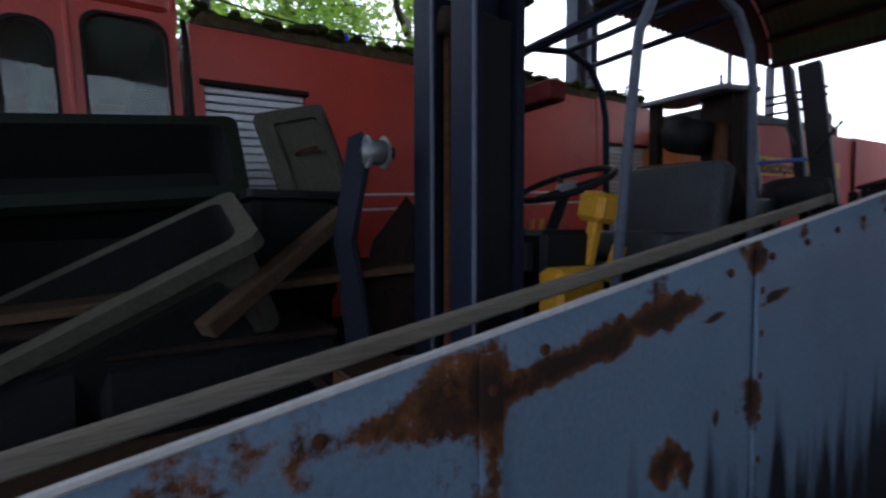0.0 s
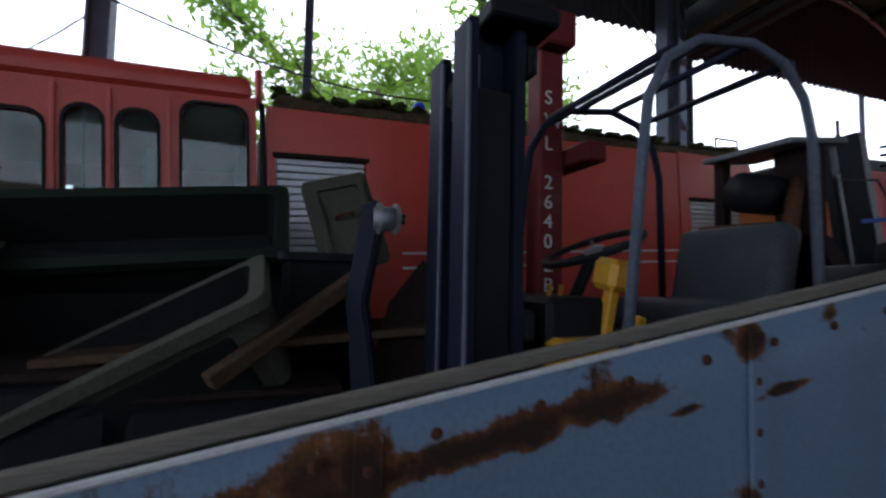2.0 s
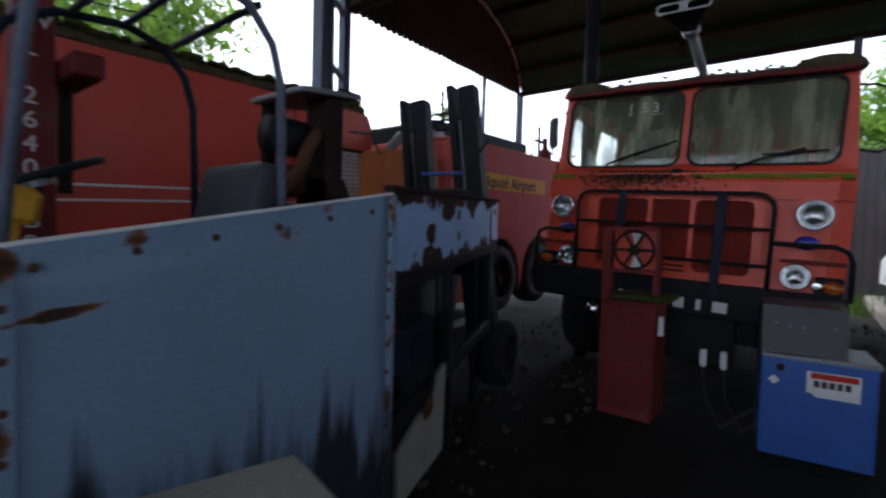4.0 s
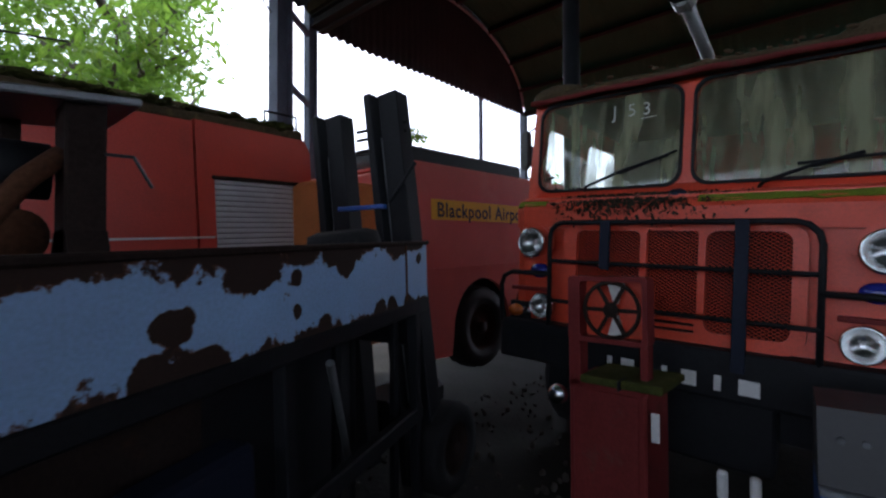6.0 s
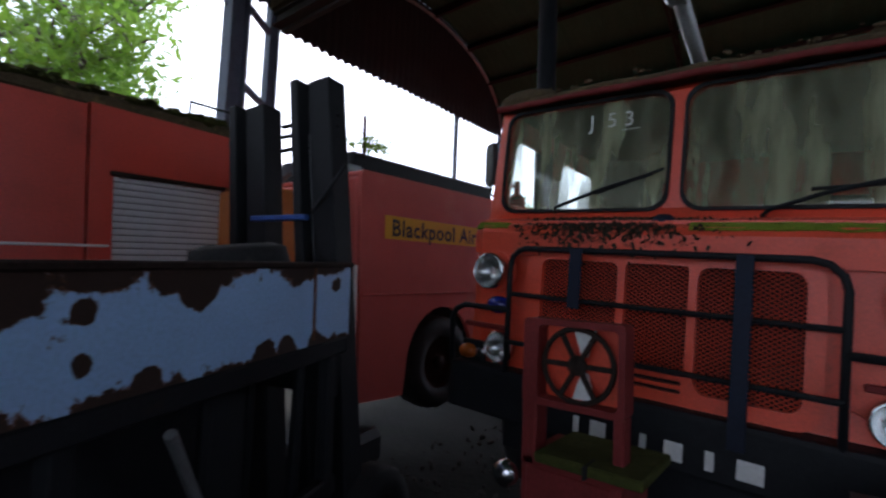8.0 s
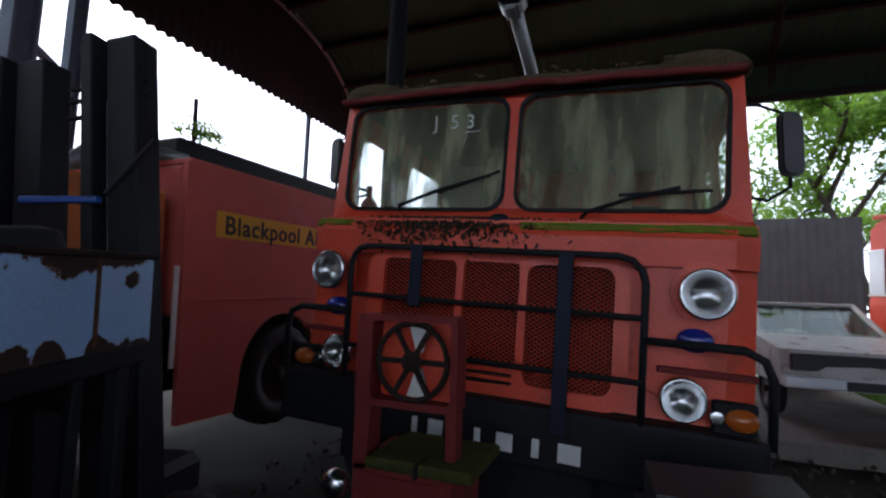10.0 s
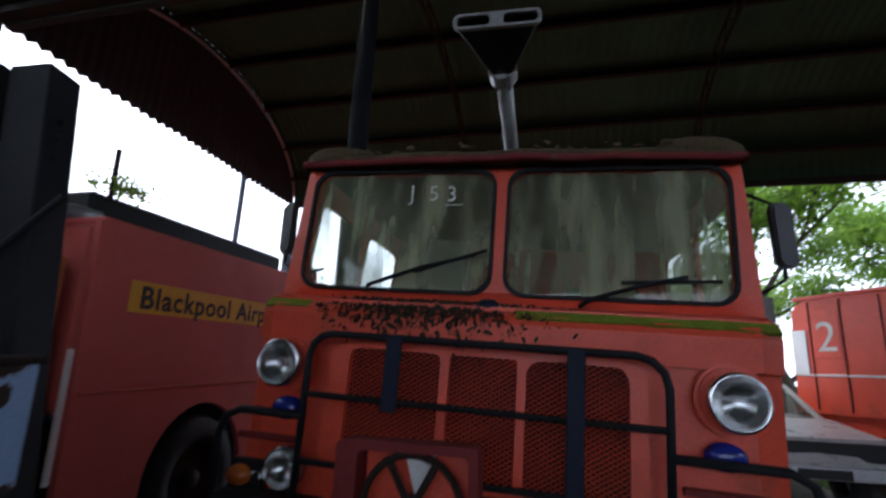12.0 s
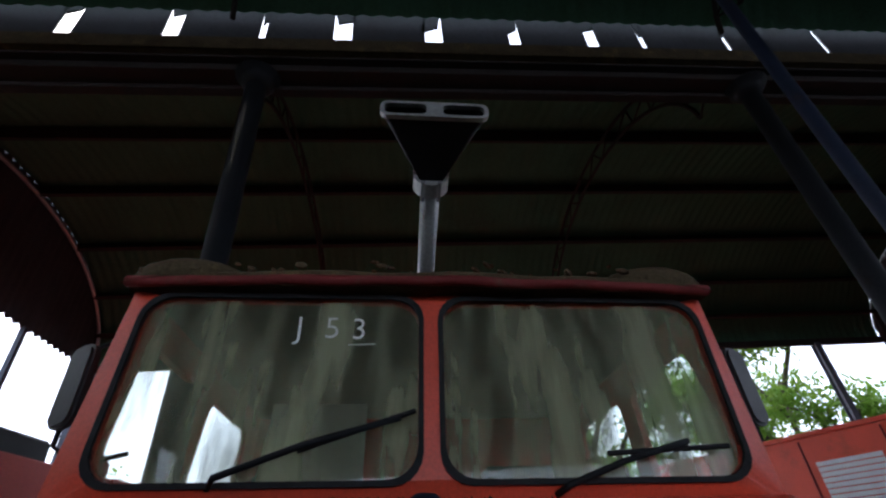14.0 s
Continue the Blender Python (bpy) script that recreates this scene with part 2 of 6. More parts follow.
STEEL = mat("purlin_steel", (0.035, 0.03, 0.028), 0.8, 0.2, 0.35, 3, (0.07, 0.028, 0.018), 0.35, 0.25, 0.2, 40)
POST = mat("blue_grey_column_paint", (0.11, 0.125, 0.16), 0.65, 0.1, 0.3, 3, (0.08, 0.045, 0.03), 0.3, 0.2, 0.15, 50)
# Earth is coloured extra dark to carry the shade under the vehicles.
GROUND = mat("shaded_earth", (0.013, 0.0115, 0.009), 0.95, 0, 0.5, 1.1, (0.012, 0.017, 0.006), 0.42, 0.2, 0.8, 22)
CONCRETE = mat("worn_concrete", (0.20, 0.19, 0.17), 0.9, 0, 0.3, 2, (0.07, 0.08, 0.04), 0.4, 0.2, 0.4, 40)
STONE = mat("rubble_stone", (0.055, 0.05, 0.042), 0.9, 0, 0.35, 9, (0.07, 0.065, 0.05), 0.35, 0.2, 0.5, 50)
GRASS = mat("grass", (0.07, 0.13, 0.025), 0.8, 0, 0.4, 6, leaf=0.3, bump=0)
LEAF = mat("leaf", (0.16, 0.29, 0.04), 0.5, 0, 0.45, 1.5, (0.27, 0.36, 0.06), 0.45, 0.3, 0, 20, leaf=0.6)
BARK = mat("bark", (0.10, 0.085, 0.065), 0.95, 0, 0.4, 8, (0.05, 0.05, 0.03), 0.4, 0.2, 0.8, 40, (4, 4, 0.7))
BLUE = mat("scratched_blue_paint", (0.012, 0.075, 0.30), 0.4, 0, 0.15, 4, (0.04, 0.05, 0.07), 0.18, 0.15, 0.1, 60)
LENSBLUE = mat("blue_lens", (0.01, 0.02, 0.20), 0.2, 0, 0.15, 9, bump=0.02)
BEACON = mat("blue_beacon_plastic", (0.02, 0.05, 0.55), 0.25, 0, 0.1, 9, bump=0.02, leaf=0.4)
AMBER = mat("amber_lens", (0.40, 0.09, 0.012), 0.25, 0, 0.15, 9, bump=0.02)
REDLENS = mat("red_lens", (0.45, 0.03, 0.012), 0.25, 0, 0.15, 9, bump=0.02)
WHITE = mat("dirty_white_paint", (0.62, 0.62, 0.60), 0.6, 0, 0.15, 7, (0.3, 0.27, 0.22), 0.22, 0.3, 0.05, 60)
CHALK = mat("chalk", (0.72, 0.74, 0.70), 0.9, 0, 0.3, 30, bump=0)
SIGN = mat("yellow_sign_paint", (0.66, 0.36, 0.03), 0.55, 0, 0.12, 4, (0.42, 0.25, 0.07), 0.25, 0.3, 0.03, 60)
INK = mat("faded_black_lettering", (0.06, 0.05, 0.045), 0.7, 0, 0.3, 12, bump=0)
CARWHITE = mat("dirty_white_car_paint", (0.50, 0.50, 0.49), 0.35, 0, 0.15, 5, (0.12, 0.10, 0.08), 0.35, 0.12, 0.05, 60)
BLACKPLASTIC = mat("black_plastic", (0.02, 0.02, 0.022), 0.5, 0, 0.25, 9, bump=0.05)
DARKINSIDE = mat("dark_interior_trim", (0.03, 0.03, 0.03), 0.8, 0, 0.3, 5, bump=0.05)
PAPER = mat("pale_interior_card", (0.42, 0.40, 0.33), 0.9, 0, 0.15, 3, bump=0.05)
ACGREY = mat("grimy_cream_enamel", (0.30, 0.285, 0.24), 0.55, 0.1, 0.2, 5, (0.13, 0.085, 0.05), 0.3, 0.2, 0.15, 60)
FENCE = mat("weathered_grey_sheet", (0.085, 0.082, 0.082), 0.75, 0.2, 0.25, 2, (0.09, 0.06, 0.045), 0.3, 0.25, 0.1, 40)
TRAILER = panel_mat("blue_grey_trailer_paint", (0.15, 0.225, 0.315), (0.12, 0.042, 0.014), -0.6, 0.985, 0.17, 0.21, 0.97, 0.1, 1.05, 0.17, 0.10, 2.6,
                    ((1.36, 0.36, 0.915, 0.05, 0.30), (1.56, 0.14, 0.91, 0.07, 0.22), (1.15, 0.3, 0.895, 0.04, 0.22), (0.75, 0.5, 0.93, 0.07, 0.22), (0.2, 0.5, 0.93, 0.06, 0.2),
                     (1.685, 0.09, 0.858, 0.018, 0.36), (1.95, 0.14, 0.84, 0.018, 0.36), (1.515, 0.075, 0.60, 0.10, 0.46), (1.595, 0.05, 0.55, 0.08, 0.44), (1.70, 0.03, 0.62, 0.04, 0.36),
                     (1.855, 0.04, 0.45, 0.9, 0.20), (1.055, 0.045, 0.45, 0.9, 0.24), (2.97, 0.04, 0.5, 1.0, 0.20), (1.87, 0.05, 0.965, 0.04, 0.3), (2.115, 0.05, 0.975, 0.04, 0.3)), rim=0.06, heart=0.16)
PLATE = panel_mat("pale_blue_flaking_paint", (0.27, 0.44, 0.68), (0.11, 0.042, 0.018), -0.06, 0.32, 0.12, 0.14, top_push=0.34, spread=2.0,
                  streak=((0.963, 0.035, 0.206, 0.035, 0.5), (0.962, 0.035, 0.083, 0.04, 0.5), (0.444, 0.09, 0.125, 0.055, 0.6), (0.75, 0.14, 0.22, 0.09, 0.42), (1.293, 0.08, 0.21, 0.07, 0.45),
                          (2.06, 0.07, 0.21, 0.05, 0.4), (0.38, 0.06, 0.0, 0.07, 0.5), (0.56, 0.10, -0.01, 0.07, 0.45), (1.13, 0.05, 0.015, 0.05, 0.42), (1.58, 0.06, 0.0, 0.06, 0.42), (1.72, 0.06, 0.0, 0.06, 0.45), (1.9, 0.06, 0.0, 0.06, 0.42)), rim=0.022, heart=0.03, axis="X", low_push=0.30)
# Besides algae, the pale film paints in haze and bright reflective patches.
SCREEN = glass_mat("algae_haze_windscreen", (0.86, 0.9, 0.88), (0.40, 0.42, 0.27), 0.5, 0.10, 0.66, (3.2, 1, 0.6))
WINDOW = glass_mat("dusty_window_glass", (0.7, 0.76, 0.74), (0.2, 0.24, 0.2), 0.35, 0.10, 0.4)
LAMPGLASS = glass_mat("headlamp_glass", (0.95, 0.96, 0.95), (0.4, 0.38, 0.33), 0.2, 0.05, 0.3, (1, 1, 1))


# ---- shaping helpers ----
def thing(name, m, label, category, group="", kind=""):
    ob = new(name)
    ob.empty_display_size = 0.2
    ob.matrix_world = m
    return tagged(ob, label, category, group, kind)


def part(name, bm, material, parent=None, label="", smooth=False, m=None):
    """Links a bmesh as one mesh object under a thing or a part."""
    me = bpy.data.meshes.new(name)
    bm.normal_update()
    bm.to_mesh(me)
    bm.free()
    me.materials.append(material)
    if smooth:
        for p in me.polygons:
            p.use_smooth = True
    ob = new(name, me)
    if parent:
        ob.parent = parent
    if m is not None:
        ob.matrix_local = m
    if label:
        ob["label"] = label
    return ob


def box(x0, x1, y0, y1, z0, z1, bevel=0.0, bm=None, m=None, seg=1):
    """A box between two corners with worn edges."""
    b = bmesh.new()
    bmesh.ops.create_cube(b, size=1.0)
    for v in b.verts:
        v.co = Vector(((x0 + x1) / 2 + v.co.x * (x1 - x0), (y0 + y1) / 2 + v.co.y * (y1 - y0), (z0 + z1) / 2 + v.co.z * (z1 - z0)))
    if bevel:
        bmesh.ops.bevel(b, geom=b.edges[:], offset=bevel, segments=seg, affect="EDGES", profile=0.6)
    if m is not None:
        b.transform(m)
    return merge(bm, b)


def merge(bm, b):
    if bm is None:
        return b
    me = bpy.data.meshes.new("tmp")
    b.to_mesh(me)
    b.free()
    bm.from_mesh(me)
    bpy.data.meshes.remove(me)
    return bm


def rod(p, q, r, r2=None, n=12, bm=None, cap=True):
    """A round bar from p to q."""
    p, q = Vector(p), Vector(q)
    b = bmesh.new()
    bmesh.ops.create_cone(b, cap_ends=cap, segments=n, radius1=r, radius2=r if r2 is None else r2, depth=(q - p).length)
    b.transform(Matrix.Translation((p + q) / 2) @ (q - p).to_track_quat("Z", "Y").to_matrix().to_4x4())
    return merge(bm, b)


def tube(pts, r, n=10, closed=False, bm=None, radii=None):
    """A bent tube along points."""
    pts = [Vector(p) for p in pts]
    b, rings, k = bmesh.new(), [], len(pts)
    up = None
    for i, p in enumerate(pts):
        a = pts[(i - 1) % k] if closed or i else p
        c = pts[(i + 1) % k] if closed or i < k - 1 else p
        d = (c - a).normalized()
        if up is None:
            up = d.orthogonal().normalized()
        up = (up - d * up.dot(d)).normalized()
        s = d.cross(up)
        rr = radii[i] if radii else r
        rings.append([b.verts.new(p + rr * (math.cos(2 * math.pi * j / n) * up + math.sin(2 * math.pi * j / n) * s)) for j in range(n)])
    for i in range(k if closed else k - 1):
        A, B = rings[i], rings[(i + 1) % k]
        for j in range(n):
            b.faces.new((A[j], A[(j + 1) % n], B[(j + 1) % n], B[j]))
    if not closed:
        b.faces.new(rings[0][::-1])
        b.faces.new(rings[-1])
    return merge(bm, b)


def rounded(w0, w1, h0, h1, r, n=5):
    """Outline of a rounded rectangle as 2D points, anticlockwise."""
    pts = []
    for cx, cy, a in ((w1 - r, h1 - r, 0), (w0 + r, h1 - r, 90), (w0 + r, h0 + r, 180), (w1 - r, h0 + r, 270)):
        pts += [(cx + r * math.cos(radians(a + 90 * i / n)), cy + r * math.sin(radians(a + 90 * i / n))) for i in range(n + 1)]
    return pts


def slab(outline, t, m=None, bm=None, holes=(), bevel=0.0):
    """A plate of thickness t from an outline in its x, z plane (y from 0 to t), with holes through it."""
    b = bmesh.new()
    loops = []
    for o in (outline, *holes):
        vs = [b.verts.new((x, 0, z)) for x, z in o]
        loops.append([b.edges.new((vs[i], vs[(i + 1) % len(vs)])) for i in range(len(vs))])
    if holes:
        bmesh.ops.triangle_fill(b, edges=[e for lp in loops for e in lp], use_beauty=True, use_dissolve=False)
    else:
        b.faces.new([v for v in b.verts])
    ext = bmesh.ops.extrude_face_region(b, geom=b.faces[:])
    for v in ext["geom"]:
        if isinstance(v, bmesh.types.BMVert):
            v.co.y += t
    bmesh.ops.recalc_face_normals(b, faces=b.faces[:])
    if bevel:
        es = [e for e in b.edges if len(e.link_faces) == 2 and e.calc_face_angle(0) > 1.0 and abs(e.verts[0].co.y - e.verts[1].co.y) < 1e-6]
        bmesh.ops.bevel(b, geom=es, offset=bevel, segments=2, affect="EDGES")
    if m is not None:
        b.transform(m)
    return merge(bm, b)


def lathe(profile, n=24, m=None, bm=None):
    """A turned shape round the z axis from (radius, height) pairs."""
    b, rings = bmesh.new(), []
    for r, z in profile:
        rings.append([b.verts.new((r * math.cos(2 * math.pi * i / n), r * math.sin(2 * math.pi * i / n), z)) for i in range(n)] if r > 1e-5 else [b.verts.new((0, 0, z))])
    for A, B in zip(rings, rings[1:]):
        for i in range(n):
            a, c = A[i % len(A)], B[i % len(B)]
            a2, c2 = A[(i + 1) % len(A)], B[(i + 1) % len(B)]
            f = [v for k, v in enumerate((a, a2, c2, c)) if v not in (a, a2, c2, c)[:k]]
            if len(f) > 2:
                b.faces.new(f)
    bmesh.ops.recalc_face_normals(b, faces=b.faces[:])
    if m is not None:
        b.transform(m)
    return merge(bm, b)


def wheel(parent, x, y, z, radius, width, rim_mat, side=1):
    """Tyre with shoulder and tread blocks, dished rim and hub; its outer face looks along side * x."""
    R = pose(x, y, z, 0, 90 * side, 0)
    w, r = width / 2, radius
    prof = [(r * 0.56, -w), (r * 0.72, -w * 1.05), (r * 0.92, -w * 0.98), (r * 0.985, -w * 0.72), (r, 0), (r * 0.985, w * 0.72), (r * 0.92, w * 0.98), (r * 0.72, w * 1.05), (r * 0.56, w), (r * 0.54, 0), (r * 0.56, -w)]
    bm = lathe(prof, 40)
    for v in bm.verts:
        rr = math.hypot(v.co.x, v.co.y)
        if rr > r * 0.95 and round(math.atan2(v.co.y, v.co.x) / (2 * math.pi / 40)) % 2:
            v.co.x, v.co.y = v.co.x * 0.965, v.co.y * 0.965
    wh = part("wheel", bm, RUBBER, parent, "perished black rubber tyre", True, R)
    part("rim", lathe([(r * 0.57, w * 0.9), (r * 0.53, w * 0.6), (r * 0.4, w * 0.35), (r * 0.2, w * 0.6), (0, w * 0.62)], 28), rim_mat, wh, smooth=True)
    part("hub", lathe([(r * 0.15, w * 0.55), (r * 0.14, w * 0.95), (0, w)], 16), DARKRUST, wh, smooth=True)
    return wh


def words(text, size, m, material, parent, name="lettering", spacing=1.0, bold=0.0):
    """Painted letters as a thin mesh in the x, z plane of m, read from -y."""
    cu = bpy.data.curves.new("letters", "FONT")
    cu.body, cu.size, cu.extrude, cu.space_character, cu.offset = text, size, 0.0015, spacing, bold
    tmp = bpy.data.objects.new("letters", cu)
    scene.collection.objects.link(tmp)
    me = bpy.data.meshes.new_from_object(tmp.evaluated_get(bpy.context.evaluated_depsgraph_get()))
    bpy.data.objects.remove(tmp)
    b = bmesh.new()
    b.from_mesh(me)
    b.transform(Matrix.Rotation(radians(90), 4, "X"))
    return part(name, b, material, parent, m=m)


# ---- ground and barn ----
def ground():
    xs = sorted(set([-70, -40, -25, -18, -13] + [round(-10 + 0.22 * i, 2) for i in range(92)] + [13, 18, 25, 40, 70]))
    ys = sorted(set([-70, -40, -25, -15, -9, -5] + [round(-3 + 0.22 * i, 2) for i in range(82)] + [18, 23, 30, 45, 80]))
    b = bmesh.new()
    rows = [[b.verts.new((x, y, -0.03 + 0.05 * noise.noise((x * 0.7, y * 0.7, 0)) + 0.03 * noise.noise((x * 2.6, y * 2.6, 4)))) for x in xs] for y in ys]
    for r, q in zip(rows, rows[1:]):
        for i in range(len(xs) - 1):
            b.faces.new((r[i], r[i + 1], q[i + 1], q[i]))
    tagged(part("ground", b, GROUND, smooth=True), "earth floor with moss and litter, shade in its dark colour", "ground", kind="structure")


ground()
X0, X1 = -5.35, 9.6


def arc_point(yc, hw, zc, rise, a):
    return yc - hw * math.cos(a), zc + rise * math.sin(a)


def vault(name, yc, hw, zc, rise, a0, a1, x1=X1):
    """A corrugated half-round roof sheet; the ribs run over the arch."""
    b, rows = bmesh.new(), []
    nx = int((x1 - X0) / 0.038)
    for i in range(nx + 1):
        x, off = X0 + i * 0.038, 0.011 * math.sin(i * math.pi / 2 + 0.4)
        row = []
        for k in range(23):
            y, z = arc_point(yc, hw + off, zc, rise + off, a0 + (a1 - a0) * k / 22)
            row.append(b.verts.new((x, y, z)))
        rows.append(row)
    for r, q in zip(rows, rows[1:]):
        for k in range(22):
            b.faces.new((r[k], q[k], q[k + 1], r[k + 1]))
    return tagged(part(name, b, ROOF, smooth=True), "curved corrugated barn roof seen from below", "roof", kind="structure")


B2 = (9.95, 2.95, 5.05, 1.8)
B1 = (3.2, 3.75, 5.4, 1.9)
B0 = (-4.35, 3.75, 5.4, 1.9)
vault("ceiling_far_bay", *B2, 0.03, math.pi - 0.02)
vault("ceiling_near_bay", *B1, 0.03, math.pi - 0.19)
vault("ceiling_rear_bay", *B0, 0.03, math.pi - 0.03)


def gable(name, bay, zlow, x):
    """Upright corrugated sheets that close the end of a bay above head height, with a scalloped lower edge."""
    yc, hw, zc, rise = bay
    b, n = bmesh.new(), int(2 * hw / 0.038)
    low, high = [], []
    for i in range(n + 1):
        y = yc - hw + 0.02 + i * (2 * hw - 0.04) / n
        z = zc + rise * math.sqrt(max(0.0, 1 - ((y - yc) / hw) ** 2))
        o = 0.012 * math.sin(i * math.pi / 2)
        low.append(b.verts.new((x + o, y, zlow + 0.02 * math.sin(i * math.pi / 2) + 0.03 * noise.noise((y * 1.3, 3, 0)))))
        high.append(b.verts.new((x + o, y, max(z + 0.035, zlow + 0.05))))
    for i in range(n):
        b.faces.new((low[i], low[i + 1], high[i + 1], high[i]))
    tagged(part(name, b, GABLE, smooth=True), "dark corrugated gable sheeting under the roof arch", "wall", kind="structure")


gable("wall_west_far", B2, 4.98, X0)
gable("wall_west_near", B1, 5.25, X0)
gable("wall_west_rear", B0, 5.25, X0)
# Far east sheeting is lengthened downwards to keep light off the roof.
gable("wall_east_far", B2, 3.4, X1)
gable("wall_east_near", B1, 5.25, X1)
gable("wall_east_rear", B0, 5.25, X1)
# Added wall, never in view: holds back low light from the east.
tagged(part("wall_east_light_block", box(X1 - 2.4, X1 - 2.3, -8.0, 6.8, -0.05, 3.2, 0.01), FENCE), "unseen plain grey sheet wall added to cut light from the east", "wall", kind="structure")

# valley sheet between the bays, with torn gaps that let the sky in
_rnd = random.Random(5)


def valley():
    b = bmesh.new()
    x = X0
    gaps = [-3.6, -2.73, -1.92, -1.2, -0.55, 0.215, 0.92, 1.62, 2.09, 2.9, 3.87]
    marks = []
    for g in gaps:
        w = _rnd.uniform(0.05, 0.16) if g < 2.5 else 0.04
        marks.append((g, w, _rnd.uniform(0.3, 0.46)))
    for g, w, h in marks:
        box(x, g - w / 2, 6.93, 6.945, 5.33, 5.9, 0, b)
        lean = _rnd.uniform(-0.04, 0.04)
        q = box(g - w / 2, g + w / 2, 6.93, 6.945, 5.33 + h, 5.9)
        for v in q.verts:
            if v.co.z < 5.8:
                v.co.z += 0.06 * (1 if v.co.x > g else -1) * _rnd.uniform(0.2, 1)
                v.co.x += lean
        merge(b, q)
        x = g + w / 2
    box(x, X1, 6.93, 6.945, 5.33, 5.9, 0, b)
    tagged(part("wall_valley", b, GABLE), "torn corrugated sheet in the roof valley", "wall", kind="structure")
    g = bmesh.new()
    box(X0, X1, 6.86, 6.875, 5.2, 5.36, 0.004, g)
    box(X0, X1, 6.86, 7.12, 5.2, 5.216, 0.004, g)
    box(X0, X1, 7.105, 7.12, 5.2, 5.36, 0.004, g)
    tagged(part("gutter", g, LICHEN), "mossy valley gutter between two barn roofs", "gutter", kind="structure")
    h = box(X0, X1, 6.9, 7.06, 5.16, 5.185, 0.004)
    box(X0, X1, 6.9, 7.06, 5.0, 5.022, 0.004, h)
    box(X0, X1, 6.965, 6.985, 5.02, 5.165, 0, h)
    tagged(part("valley_beam", h, STEEL), "rusty steel beam along the roof valley", "beam", kind="structure")


valley()


def purlins(bay, angles, tag):
    for a in angles:
        y, z = arc_point(bay[0], bay[1] - 0.10, bay[2], bay[3] - 0.10, a)
        m = Matrix.Translation((0, y, z)) @ Matrix.Rotation(math.pi / 2 - a, 4, "X")
        tagged(part("purlin", box(X0 + 0.03, X1 - 0.03, -0.035, 0.035, -0.08, 0.08, 0.006, None, m), STEEL),
               "rusty steel purlin under the curved roof", "beam", "roof purlins", "structure")


purlins(B2, [radians(d) for d in (26, 48, 72, 96, 120, 143, 163)], "far")
purlins(B1, [radians(d) for d in (30, 55, 80, 105, 130, 152)], "near")


def arch(x, bay, r, material, web=True):
    pts = [arc_point(bay[0], bay[1] - 0.14, bay[2], bay[3] - 0.16, radians(4 + 172 * k / 30)) for k in range(31)]
    b = tube([(x, y, z) for y, z in pts], r, 8)
    if web:
        p2 = [arc_point(bay[0], bay[1] - 0.42, bay[2], bay[3] - 0.42, radians(4 + 172 * k / 30)) for k in range(31)]
        tube([(x, y, z) for y, z in p2], r, 8, False, b)
        for k in range(0, 30):
            a, c = (pts[k], p2[k + 1]) if k % 2 else (p2[k], pts[k + 1])
            rod((x, *a), (x, *c), r * 0.5, n=6, bm=b)
    tagged(part("roof_arch", b, material, smooth=True), "curved steel lattice arch under the roof", "beam", "roof arches", "structure")


for _x in (-1.4, 2.75):
    arch(_x, B2, 0.022, STEEL)
arch(X0 + 0.06, B2, 0.03, GALV, False)
for _x in (-1.4, 2.75):
    arch(_x, B1, 0.022, STEEL)
for _y in (7.08, 12.88):
    tagged(part("eave_beam", box(X0, X1, _y - 0.04, _y + 0.04, 4.96, 5.08, 0.006), STEEL), "steel beam along the eaves", "beam", kind="structure")


def i_post(x, y, z1, w, material=POST, label="blue-grey painted steel column", turn=0.0):
    """A rolled steel column with flanges, web and base plate."""
    t = w * 0.12
    b = box(-w / 2, w / 2, -w / 2, -w / 2 + t, 0, z1, 0.003)
    box(-w / 2, w / 2, w / 2 - t, w / 2, 0, z1, 0.003, b)
    box(-t / 2, t / 2, -w / 2 + t, w / 2 - t, 0, z1, 0, b)
    box(-w * 0.8, w * 0.8, -w * 0.8, w * 0.8, -0.04, 0.02, 0.004, b)
    ob = part("column", b, material)
    ob.matrix_world = pose(x, y, 0, 0, 0, turn)
    return tagged(ob, label, "column", "barn columns", "structure")


i_post(-5.12, 6.30, 6.2, 0.24)
i_post(-5.40, 6.95, 5.9, 0.15)
for _z in (4.95, 5.55, 3.9):
    tagged(part("lacing_bar", rod((-5.14, 6.36, _z + 0.1), (-5.38, 6.9, _z - 0.06), 0.05), POST), "short steel bar lacing two columns", "beam", kind="structure")
i_post(-5.3, -0.95, 5.3, 0.22)
i_post(-5.3, 1.12, 5.3, 0.10)
i_post(-5.3, -4.6, 5.3, 0.22)
i_post(-5.34, 11.12, 5.0, 0.07)
i_post(-5.34, 12.85, 5.0, 0.14)
for _x in (-1.17, 2.85):
    _b = rod((_x, 6.98, -0.05), (_x, 6.98, 4.9), 0.075, n=16)
    rod((_x, 6.98, 4.88), (_x, 6.98, 5.0), 0.08, 0.17, 16, _b)
    tagged(part("column", _b, BLACK, smooth=True), "round dark steel post with flared head", "column", "barn columns", "structure")
for _x in (5.85, 1.4, 8.1):
    i_post(_x, 12.88, 5.0, 0.13)
tagged(part("roof_prop", rod((1.86, 6.0, 5.5), (1.86, 6.0, -0.06), 0.034, n=16), BLUEBLACK, smooth=True),
       "flaking blue-green steel pole rising to the roof", "pipe", kind="structure")
